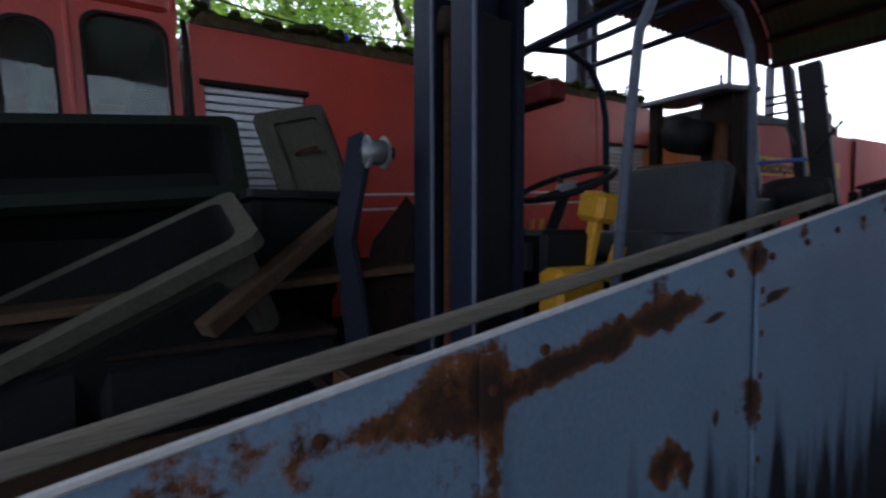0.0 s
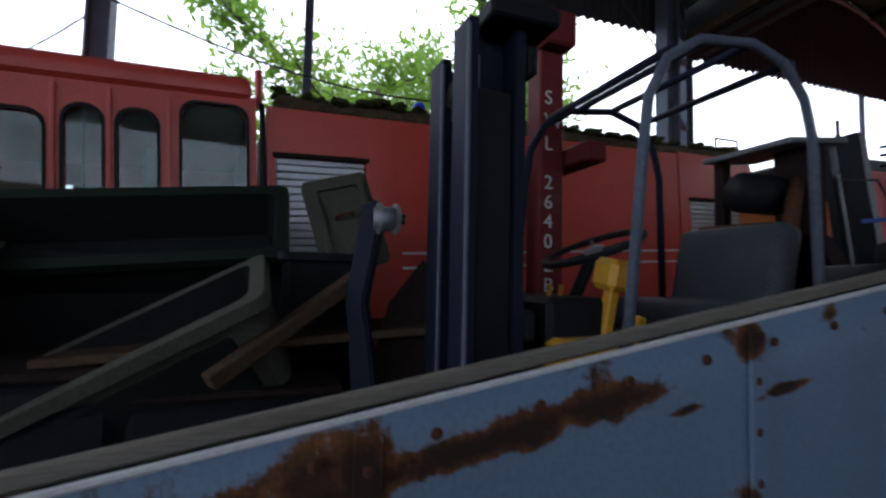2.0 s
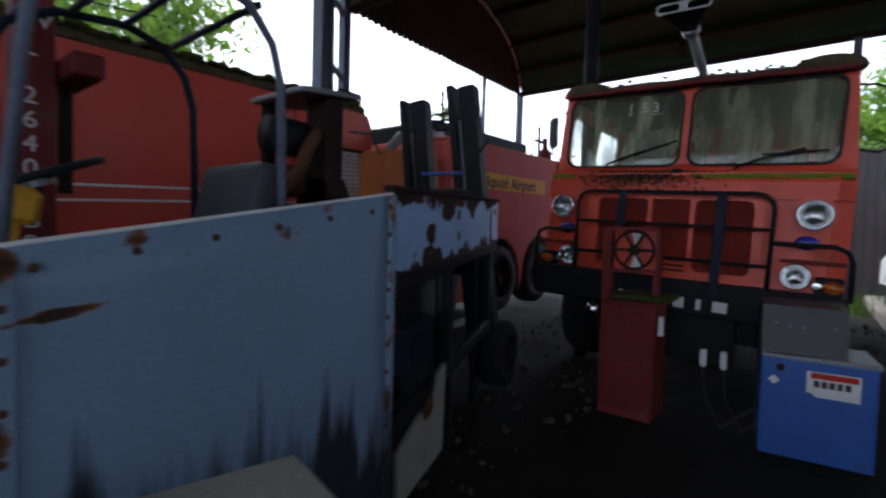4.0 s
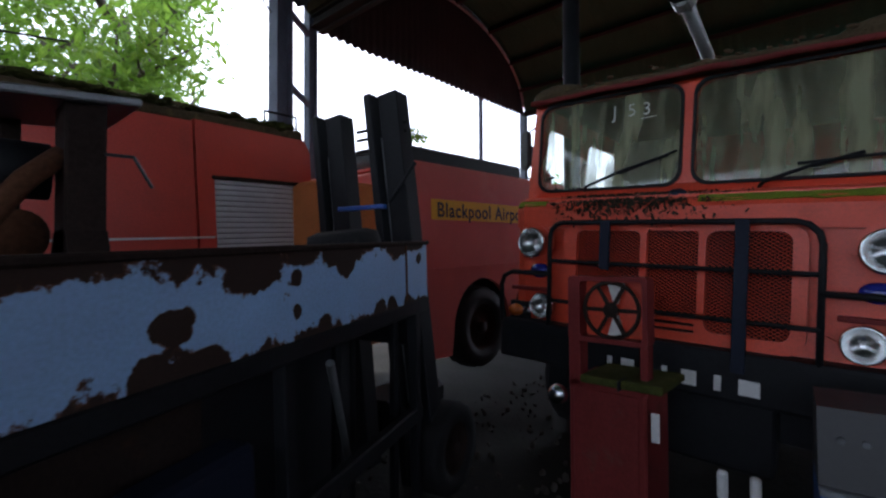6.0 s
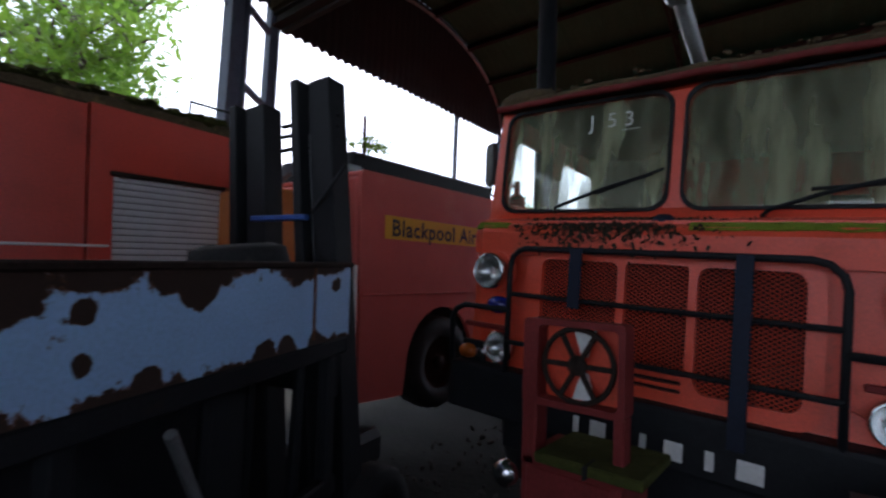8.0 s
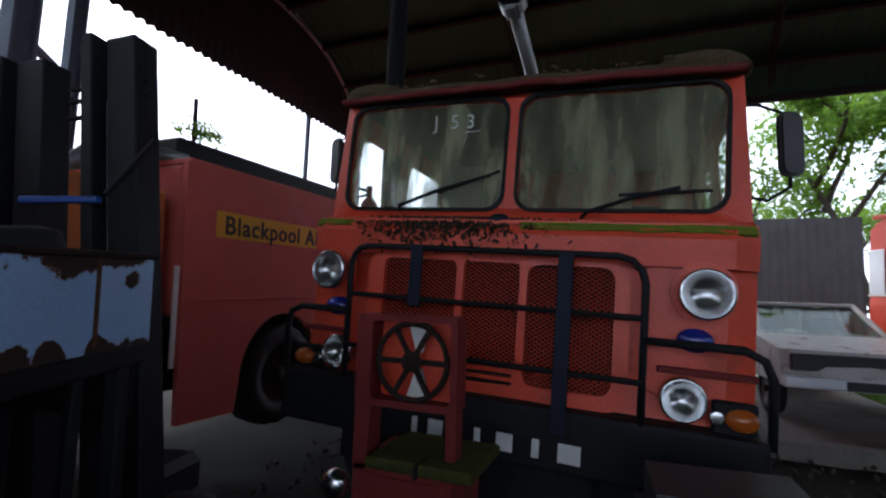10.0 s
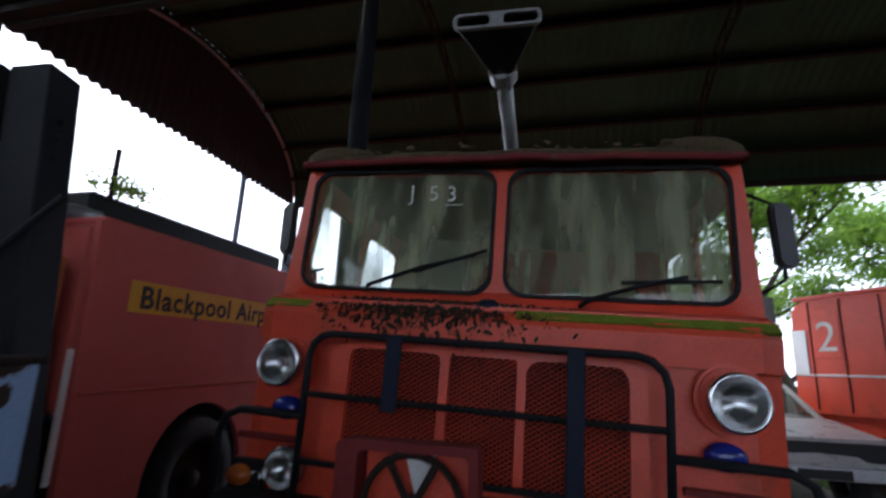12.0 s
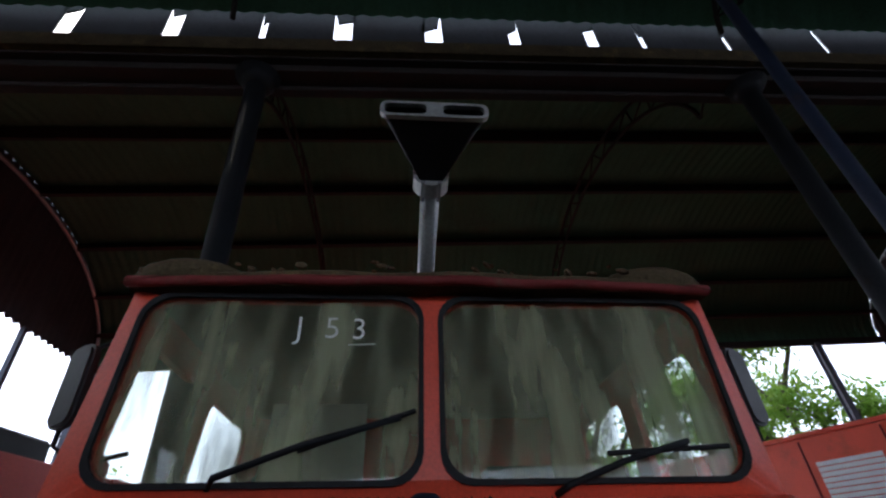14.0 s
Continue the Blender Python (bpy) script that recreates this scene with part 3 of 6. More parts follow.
for _p, _q in (((-5.2, -0.9, 4.2), (-5.2, 4.0, 3.75)), ((-5.15, 6.3, 4.75), (-5.3, 5.2, 6.0)), ((-5.3, -0.9, 4.2), (-9, -4.5, 4.6))):
    _p, _q = Vector(_p), Vector(_q)
    tagged(part("cable", tube([_p.lerp(_q, k / 10) - Vector((0, 0, 0.35 * math.sin(math.pi * k / 10))) * (0 if _q.z > 5 else 1) for k in range(11)], 0.012, 6), BLACKPLASTIC), "thin black cable strung from a column", "cable", kind="structure")


# ---- the large red truck in the middle ----
def front_truck():
    T = thing("fire_truck", pose(-0.125, 6.1, 0, 0, 2.6, 0), "red airport fire truck with mossy cab and bull bar", "truck")
    W = 1.18
    # cab shell: the front is a plate with two window holes; sides, roof and back stand behind it
    win = [rounded(-1.05, -0.04, 2.015, 2.66, 0.10), rounded(0.05, 1.06, 2.015, 2.66, 0.10)]
    b = slab([(-W, 1.92), (W, 1.92), (W, 1.95), (W - 0.05, 2.70), (-W + 0.05, 2.70), (-W, 1.95)], 0.05, None, None, win)
    for v in b.verts:
        v.co.y += 0.07 + 0.04 * v.co.z + 0.4 * max(0.0, abs(v.co.x) - 1.08)
    low = slab([(-W, 1.02), (-1.06, 1.02), (1.06, 1.02), (W, 1.02), (W, 1.93), (1.06, 1.93), (-1.06, 1.93), (-W, 1.93)], 0.05)
    for v in low.verts:
        v.co.y += 0.02 + 0.5 * max(0.0, abs(v.co.x) - 1.05)
    merge(b, low)
    cab = part("cab", b, RED, T, "faded orange-red painted cab front")
    b = bmesh.new()
    for s in (-1, 1):
        side = slab([(0.09, 1.0), (2.0, 1.0), (2.0, 2.70), (0.24, 2.70), (0.21, 1.95), (0.1, 1.92)], 0.04, None, None,
                    [rounded(0.35, 0.95, 1.98, 2.55, 0.08), rounded(1.1, 1.8, 1.98, 2.55, 0.08)])
        side.transform(Matrix.Rotation(radians(90), 4, "Z"))
        for v in side.verts:
            v.co.x = s * (W - 0.02 - max(0, v.co.z - 1.93) * 0.08) + (v.co.x + 0.02) * 0.9
        bmesh.ops.recalc_face_normals(side, faces=side.faces[:])
        merge(b, side)
    box(-W + 0.05, W - 0.05, 1.98, 2.02, 1.0, 2.70, 0.01, b)
    part("cab_side", b, RED, T)
    # roof with peak and turned-down visor
    b = bmesh.new()
    prof = [(0.08, 2.70), (0.06, 2.72), (0.11, 2.755), (0.2, 2.775), (0.5, 2.79), (1.2, 2.80), (2.05, 2.79), (2.05, 2.68), (0.2, 2.69)]
    rings = []
    for i in range(25):
        u = -1 + i / 12
        x = u * (W - 0.04)
        drop = 0.10 * max(0, abs(u) - 0.72) ** 1.5 * 6
        sag = 0.012 * noise.noise((u * 4, 0, 0))
        rings.append([b.verts.new((x, y + 0.04 * u * u, z - (drop if z > 2.71 else 0) * 0.4 + sag)) for y, z in prof])
    for r, q in zip(rings, rings[1:]):
        for k in range(len(prof)):
            b.faces.new((r[k], q[k], q[(k + 1) % len(prof)], r[(k + 1) % len(prof)]))
    b.faces.new(rings[0])
    b.faces.new(rings[-1][::-1])
    bmesh.ops.recalc_face_normals(b, faces=b.faces[:])
    part("roof", b, LICHEN, T, "cab roof covered with moss and dirt", True)
    b = bmesh.new()
    rim = [((W - 0.05) * u, 0.085 + 0.04 * u * u, 2.70 + 0.012 * noise.noise((u * 5, 1, 0))) for u in (-1 + i / 14 for i in range(29))]
    tube(rim, 0.022, 8, False, b)
    part("visor", b, RED_DULL, T, "dented red rain visor over the windscreen", True)
    for s in (-1, 1):
        b = bmesh.new()
        bmesh.ops.create_uvsphere(b, u_segments=20, v_segments=10, radius=1.0)
        b.transform(pose(s * 0.94, 0.27, 2.75) @ Matrix.Diagonal((0.24, 0.19, 0.09, 1)))
        part("roof_dome", b, LICHEN, T, "domed roof corner grown over with lichen", True)
    # mossy clumps along the roof edge
    rnd = random.Random(3)
    b = bmesh.new()
    for _ in range(150):
        u = rnd.uniform(-1, 1)
        c = bmesh.new()
        bmesh.ops.create_icosphere(c, subdivisions=1, radius=rnd.uniform(0.008, 0.022))
        c.transform(pose(u * 1.12, rnd.uniform(0.09, 0.4), 2.76 + rnd.uniform(-0.02, 0.03), rnd.uniform(0, 90), 0, rnd.uniform(0, 90)) @ Matrix.Diagonal((1.6, 1.1, 0.6, 1)))
        merge(b, c)
    tagged(part("moss", b, LICHEN, T), kind="stuff")
    # windscreens: gasket, pane, wiper
    for s, o in ((-1, win[0]), (1, win[1])):
        tilt = Matrix.Translation((0, 0.07, 0)) @ Matrix(((1, 0, 0, 0), (0, 1, 0.04, 0), (0, 0, 1, 0), (0, 0, 0, 1)))
        big = [(x + (0.018 if x > sum(p[0] for p in o) / len(o) else -0.018), z + (0.018 if z > 2.34 else -0.018)) for x, z in o]
        part("window_gasket", slab(big, 0.03, tilt @ Matrix.Translation((0, -0.014, 0)), None, [o]), RUBBER, T, "black rubber windscreen gasket")
        p = part("windscreen", slab([(x * 1.0, z) for x, z in o], 0.006, tilt @ Matrix.Translation((0, 0.02, 0))), SCREEN, T, "algae-streaked split windscreen pane with haze in its film")
        p.visible_shadow = False
        ends = ((-0.68, 2.03), (-0.10, 2.20)) if s < 0 else ((0.40, 2.0), (0.86, 2.12))
        (xa, za), (xb, zb) = ends
        wp = part("wiper", tube([(xa, 0.16, za - 0.03), (xa + 0.03, 0.10, za - 0.01), ((xa + xb) / 2, 0.10, (za + zb) / 2), (xb, 0.125, zb)], 0.011, 8), BLACK, T, "thin black wiper arm", True)
        if s < 0:
            blade = [(-0.42, 2.10), (-0.05, 2.225)]
        else:
            blade = [(0.58, 2.085), (1.0, 2.105)]
        (xa, za), (xb, zb) = blade
        part("blade", rod((xa, za * 0.04 + 0.045, za), (xb, zb * 0.04 + 0.045, zb), 0.009, n=6), RUBBER, wp)
    for ch, x in (("J", -0.50), ("5", -0.395), ("3", -0.295)):
        words(ch, 0.125, pose(x, 0.07 + 0.04 * 2.5 + 0.012, 2.50 - 0.03 * (x + 0.3), -2, -2, 0), CHALK, T, "chalk_number", bold=-0.0015)
    part("chalk_stroke", rod((-0.30, 0.182, 2.478), (-0.20, 0.182, 2.482), 0.002, n=6), CHALK, T, "chalk underline")
    part("bonnet_catch", lathe([(0.05, 0), (0.048, 0.02), (0.03, 0.032), (0, 0.036)], 18), BLUEBLACK, T, "dark blue round catch on the ledge", True, pose(-0.02, 0.07, 1.935, 14, 0, 0))
    # bonnet shelf with moss strip and rotting leaves
    b = bmesh.new()
    prof = [(-0.02, 1.72), (-0.03, 1.85), (-0.015, 1.892), (0.02, 1.91), (0.165, 1.96), (0.165, 1.72)]
    rings = [[b.verts.new((x, y + (0.07 if abs(x) > 1.1 and y < 0.1 else 0), z)) for y, z in prof] for x in (-W, -1.08, -0.5, 0, 0.5, 1.08, W)]
    for r, q in zip(rings, rings[1:]):
        for k in range(6):
            b.faces.new((r[k], q[k], q[(k + 1) % 6], r[(k + 1) % 6]))
    b.faces.new(rings[0]), b.faces.new(rings[-1][::-1])
    bmesh.ops.recalc_face_normals(b, faces=b.faces[:])
    part("bonnet_shelf", b, RED, T, "red ledge under the windscreen")
    for x0, x1 in ((-1.14, -0.9), (0.12, 1.16)):
        b = bmesh.new()
        pts = []
        n = 16
        for i in range(n + 1):
            x = x0 + (x1 - x0) * i / n
            pts.append(((x, -0.02 + 0.07 * max(0, abs(x) - 1.0), 1.875 + 0.012 * noise.noise((x * 9, 0, 1))), (x, 0.02 + 0.07 * max(0, abs(x) - 1.0), 1.915 + 0.008 * noise.noise((x * 7, 2, 1)))))
        for (a, c), (d, e) in zip(pts, pts[1:]):
            q = [b.verts.new(Vector(p) + Vector((0, -0.008, 0.004))) for p in (a, d, e, c)]
            b.faces.new(q)
        bmesh.ops.remove_doubles(b, verts=b.verts[:], dist=1e-5)
        ext = bmesh.ops.extrude_face_region(b, geom=b.faces[:])
        for v in ext["geom"]:
            if isinstance(v, bmesh.types.BMVert):
                v.co += Vector((0, 0.02, -0.01))
        part("moss_strip", b, MOSS, T, "bright green moss along the ledge")
    b = bmesh.new()
    for _ in range(1500):
        x = rnd.gauss(-0.34, 0.25)
        if -0.86 < x < 0.42:
            zz = 1.965 - abs(rnd.gauss(0, 0.085))
            y = -0.035 if zz < 1.89 else 0.02 + (zz - 1.908) * 2.8 + rnd.uniform(-0.015, 0.0)
            s = rnd.uniform(0.004, 0.018)
            c = bmesh.new()
            bmesh.ops.create_cube(c, size=s)
            c.transform(pose(x, y, min(zz, 1.955), rnd.uniform(0, 180), rnd.uniform(0, 180), rnd.uniform(0, 180)) @ Matrix.Diagonal((1.8, 0.9, 0.25, 1)))
            merge(b, c)
    tagged(part("leaf_litter", b, DEBRIS, T, "rotting leaves and flaking paint on the ledge"), kind="stuff")
    # grille surround and mesh
    b = slab(rounded(-0.74, 0.66, 1.03, 1.74, 0.10), 0.03, Matrix.Translation((0, -0.03, 0)), None,
             [rounded(-0.64, -0.205, 1.11, 1.70, 0.04), rounded(-0.165, 0.135, 1.17, 1.70, 0.02), rounded(0.175, 0.59, 1.10, 1.70, 0.06), rounded(-0.155, 0.125, 1.085, 1.105, 0.008), rounded(-0.155, 0.125, 1.125, 1.145, 0.008)])
    gr = part("grille_surround", b, RED, T, "red painted grille frame")
    part("grille_backing", box(-0.70, 0.62, 0.008, 0.018, 1.06, 1.72), BLACK, gr)
    for x0, x1, z0 in ((-0.64, -0.205, 1.11), (-0.165, 0.135, 1.17), (0.175, 0.59, 1.10)):
        b = bmesh.new()
        z1, pitch, k = 1.70, 0.021, 0.62
        for sgn in (-1, 1):
            c = z0 - k * (x1 - x0) if sgn > 0 else z0
            while c < z1 + (0 if sgn > 0 else k * (x1 - x0)):
                xa, xb = x0, x1
                za, zb = c, c + sgn * k * (x1 - x0)
                lo, hi = (za, zb) if sgn > 0 else (zb, za)
                ta, tb = 0.0, 1.0
                f = lambda z: (z - za) / (zb - za)
                lims = sorted((f(z0), f(z1)))
                ta, tb = max(0, lims[0]), min(1, lims[1])
                if tb - ta > 0.01:
                    p = Vector((xa + (xb - xa) * ta, -0.012, za + (zb - za) * ta))
                    q = Vector((xa + (xb - xa) * tb, -0.012, za + (zb - za) * tb))
                    w = Vector((0, 0, 0.0023))
                    vs = [b.verts.new(v) for v in (p - w, q - w, q + w + Vector((0, 0.007, 0)), p + w + Vector((0, 0.007, 0)))]
                    b.faces.new(vs)
                c += pitch
        part("grille_mesh", b, RED, gr, "red expanded-metal grille mesh")
    # bull bar
    bar = part("bull_bar", tube([(-0.80, -0.10, 0.98), (-0.80, -0.12, 1.55)] + [(-0.70 - 0.10 * math.cos(radians(a)), -0.12, 1.65 + 0.10 * math.sin(radians(a))) for a in (0, 30, 60, 90)] +
               [(0.50, -0.12, 1.75)] + [(0.60 + 0.12 * math.sin(radians(a)), -0.12, 1.63 + 0.12 * math.cos(radians(a))) for a in (0, 30, 60, 90)] + [(0.72, -0.12, 1.5), (0.72, -0.10, 0.98)], 0.017, 10), BLACK, T, "black tubular bull bar", True)
    for x, z0, z1 in ((-0.39, 1.44, 1.76), (0.375, 0.92, 1.76)):
        part("flat_bar", box(x - 0.035, x + 0.035, -0.155, -0.14, z0, z1, 0.004), BLUEBLACK, bar, "flat blue-black upright")
    for z in (1.48, 1.20):
        part("cross_bar", tube([(-0.80, -0.12, z), (0.72, -0.12, z)], 0.014, 8), BLACK, bar)
    for s in (-1, 1):
        x0 = 0.72 if s > 0 else -0.80
        pts = [(x0, -0.12, 1.385), (s * 1.10, -0.13, 1.385), (s * 1.17, -0.13, 1.35), (s * 1.20, -0.12, 1.28), (s * 1.21, -0.08, 1.0)]
        part("side_bar", tube(pts, 0.018, 10), BLACK, bar, smooth=True)
    # headlamps in raised bezels, blue repeaters, indicators
    for s in (-1, 1):
        x = s * 0.96
        pod = part("lamp_pod", slab([(x + 0.135 * math.cos(radians(a)), 1.61 + 0.14 * math.sin(radians(a))) for a in range(0, 360, 15)], 0.05, Matrix.Translation((0, -0.04, 0)), bevel=0.015), RED, T)
        for z, r in ((1.605, 0.097), (1.145, 0.084)):
            xx = x if z > 1.5 else s * 0.885
            R = pose(xx, -0.10 if z > 1.5 else -0.055, z, 90, 0, 0)
            h = part("headlamp", lathe([(r * 1.12, -0.03), (r * 1.15, 0.012), (r * 1.02, 0.03), (r * 0.96, 0.02)], 28), CHROME, T, "round chrome-rimmed headlamp", True, R)
            part("reflector", lathe([(r * 0.97, 0.012), (r * 0.7, -0.012), (r * 0.3, -0.03), (0, -0.034)], 28), CHROME, h, smooth=True)
            lens = part("lens", lathe([(r * 0.98, 0.018), (r * 0.8, 0.034), (r * 0.4, 0.046), (0, 0.05)], 28), LAMPGLASS, h, "ribbed clear lens", True)
            lens.visible_shadow = False
        bl = part("repeater_lamp", lathe([(0.075, -0.01), (0.072, 0.02), (0.05, 0.038), (0, 0.045)], 24, Matrix.Diagonal((1, 0.72, 1, 1))), LENSBLUE, T, "blue oval repeater lamp", True, pose(s * 0.93, -0.02, 1.40, 90, 0, 0))
        sill = part("lamp_ledge", box(s * 0.78, s * 1.17, -0.03, 0.01, 1.245, 1.275, 0.006) if s > 0 else box(-1.17, -0.85, -0.03, 0.01, 1.245, 1.275, 0.006), RED_DULL, T)
        part("indicator_panel", box(min(s * 1.0, s * 1.17), max(s * 1.0, s * 1.17), -0.045, 0.0, 1.02, 1.16, 0.01), BLACK, T)
        part("indicator", lathe([(0.055, 0), (0.05, 0.025), (0, 0.04)], 20, Matrix.Diagonal((1.15, 0.85, 1, 1))), AMBER, T, "amber indicator lens", True, pose(s * 1.11, -0.045, 1.09, 90, 0, 0))
        part("side_lamp", lathe([(0.03, 0), (0.03, 0.02), (0.024, 0.022), (0, 0.02)], 16), CHROME, T, "", True, pose(s * 1.015, -0.045, 1.09, 90, 0, 0))
    # bumper, letters in white as plain bars, chassis
    part("bumper", box(-1.2, 1.2, -0.12, 0.12, 0.74, 1.03, 0.025, None, None, 2), BLACK, T, "deep black steel bumper")
    for i, w in enumerate((0.03, 0.08, 0.03, 0.08, 0.035, 0.10)):
        x = (-0.355, -0.265, -0.02, 0.09, 0.26, 0.38)[i]
        part("badge_bar", box(x, x + w, -0.126, -0.12, 0.80, 0.885, 0.002), WHITE, T, "white painted bumper bar mark")
    part("tow_plate", box(-0.35, 0.55, -0.06, 0.1, 0.35, 0.76, 0.02), BLACK, T, "black plate below the bumper")
    for x in (-0.85, 0.55):
        part("chassis_rail", box(x, x + 0.16, 0.0, 6.3, 0.55, 0.85, 0.01), BLACK, T)
    part("axle", rod((-0.95, 1.0, 0.5), (0.95, 1.0, 0.5), 0.07), DARKRUST, T)
    for s in (-1, 1):
        wheel(T, s * 0.98, 1.0, 0.52, 0.55, 0.34, DARKRUST, s)
        wheel(T, s * 0.98, 4.6, 0.52, 0.55, 0.34, DARKRUST, s)
    part("body", box(-1.16, 1.16, 2.1, 6.6, 0.85, 2.62, 0.04), RED, T, "red box body behind the cab")
    part("dashboard", box(-1.1, 1.1, 0.25, 0.6, 1.6, 2.0, 0.04), DARKINSIDE, T)
    for x in (-0.6, 0.6):
        part("cab_seat", box(x - 0.28, x + 0.28, 1.25, 1.42, 1.6, 2.25, 0.05), DARKINSIDE, T)
    part("sun_blind", box(-0.75, -0.28, 1.0, 1.02, 2.1, 2.5), PAPER, T, "yellowed card inside the windscreen")
    # mirrors
    for s in (-1, 1):
        arm = part("mirror_arm", tube([(s * 1.10, 0.5, 2.66), (s * 1.25, 0.5, 2.65), (s * 1.40, 0.5, 2.58), (s * 1.40, 0.5, 2.2), (s * 1.30, 0.5, 2.13), (s * 1.12, 0.5, 2.17)], 0.010, 8), BLACK, T, "bent mirror arm", True)
        part("mirror", slab(rounded(-0.065, 0.065, -0.17, 0.17, 0.05), 0.045, pose(s * 1.40, 0.45, 2.42, 0, -4, s * 25), bevel=0.012), BLACKPLASTIC, arm, "black mirror housing")
    # foam monitor on the roof
    mon = part("foam_monitor", rod((0.0, 1.15, 2.83), (0.0, 0.0, 3.12), 0.042, n=18), GALV, T, "galvanised foam monitor pipe on the roof", True)
    part("base", rod((0.0, 1.2, 2.76), (0.0, 1.2, 2.95), 0.12, 0.09, 18), GREY, mon, smooth=True)
    part("clamp", rod((0.0, 0.02, 3.115), (0.0, -0.05, 3.127), 0.072, n=20), GALV, mon, "bolted pipe flange")
    for k in range(6):
        a = 2 * math.pi * k / 6
        part("bolt", rod((0.066 * math.cos(a), 0.035, 3.115 + 0.066 * math.sin(a)), (0.066 * math.cos(a), -0.065, 3.13 + 0.066 * math.sin(a)), 0.009, n=6), GREY, mon)
    b = bmesh.new()
    A = rounded(-0.195, 0.195, -0.035, 0.035, 0.03, 4)
    secs = []
    for f, sx, sz in ((0.0, 0.22, 1.3), (0.45, 0.58, 1.15), (1.0, 1.0, 1.0)):
        secs.append([b.verts.new((x * sx, -0.04 - 0.28 * f, 3.127 + 0.058 * f + z * sz)) for x, z in A])
    for r, q in zip(secs, secs[1:]):
        for k in range(len(A)):
            b.faces.new((r[k], r[(k + 1) % len(A)], q[(k + 1) % len(A)], q[k]))
    noz = part("nozzle", b, BLACK, mon, "flattened fan nozzle with pale lip", True)
    lip = slab(rounded(-0.2, 0.2, -0.04, 0.04, 0.03), 0.02, pose(0, -0.335, 3.185), None, [rounded(-0.185, -0.03, -0.027, 0.027, 0.02), rounded(0.03, 0.185, -0.027, 0.027, 0.02)])
    part("lip", lip, GALV, noz)


front_truck()


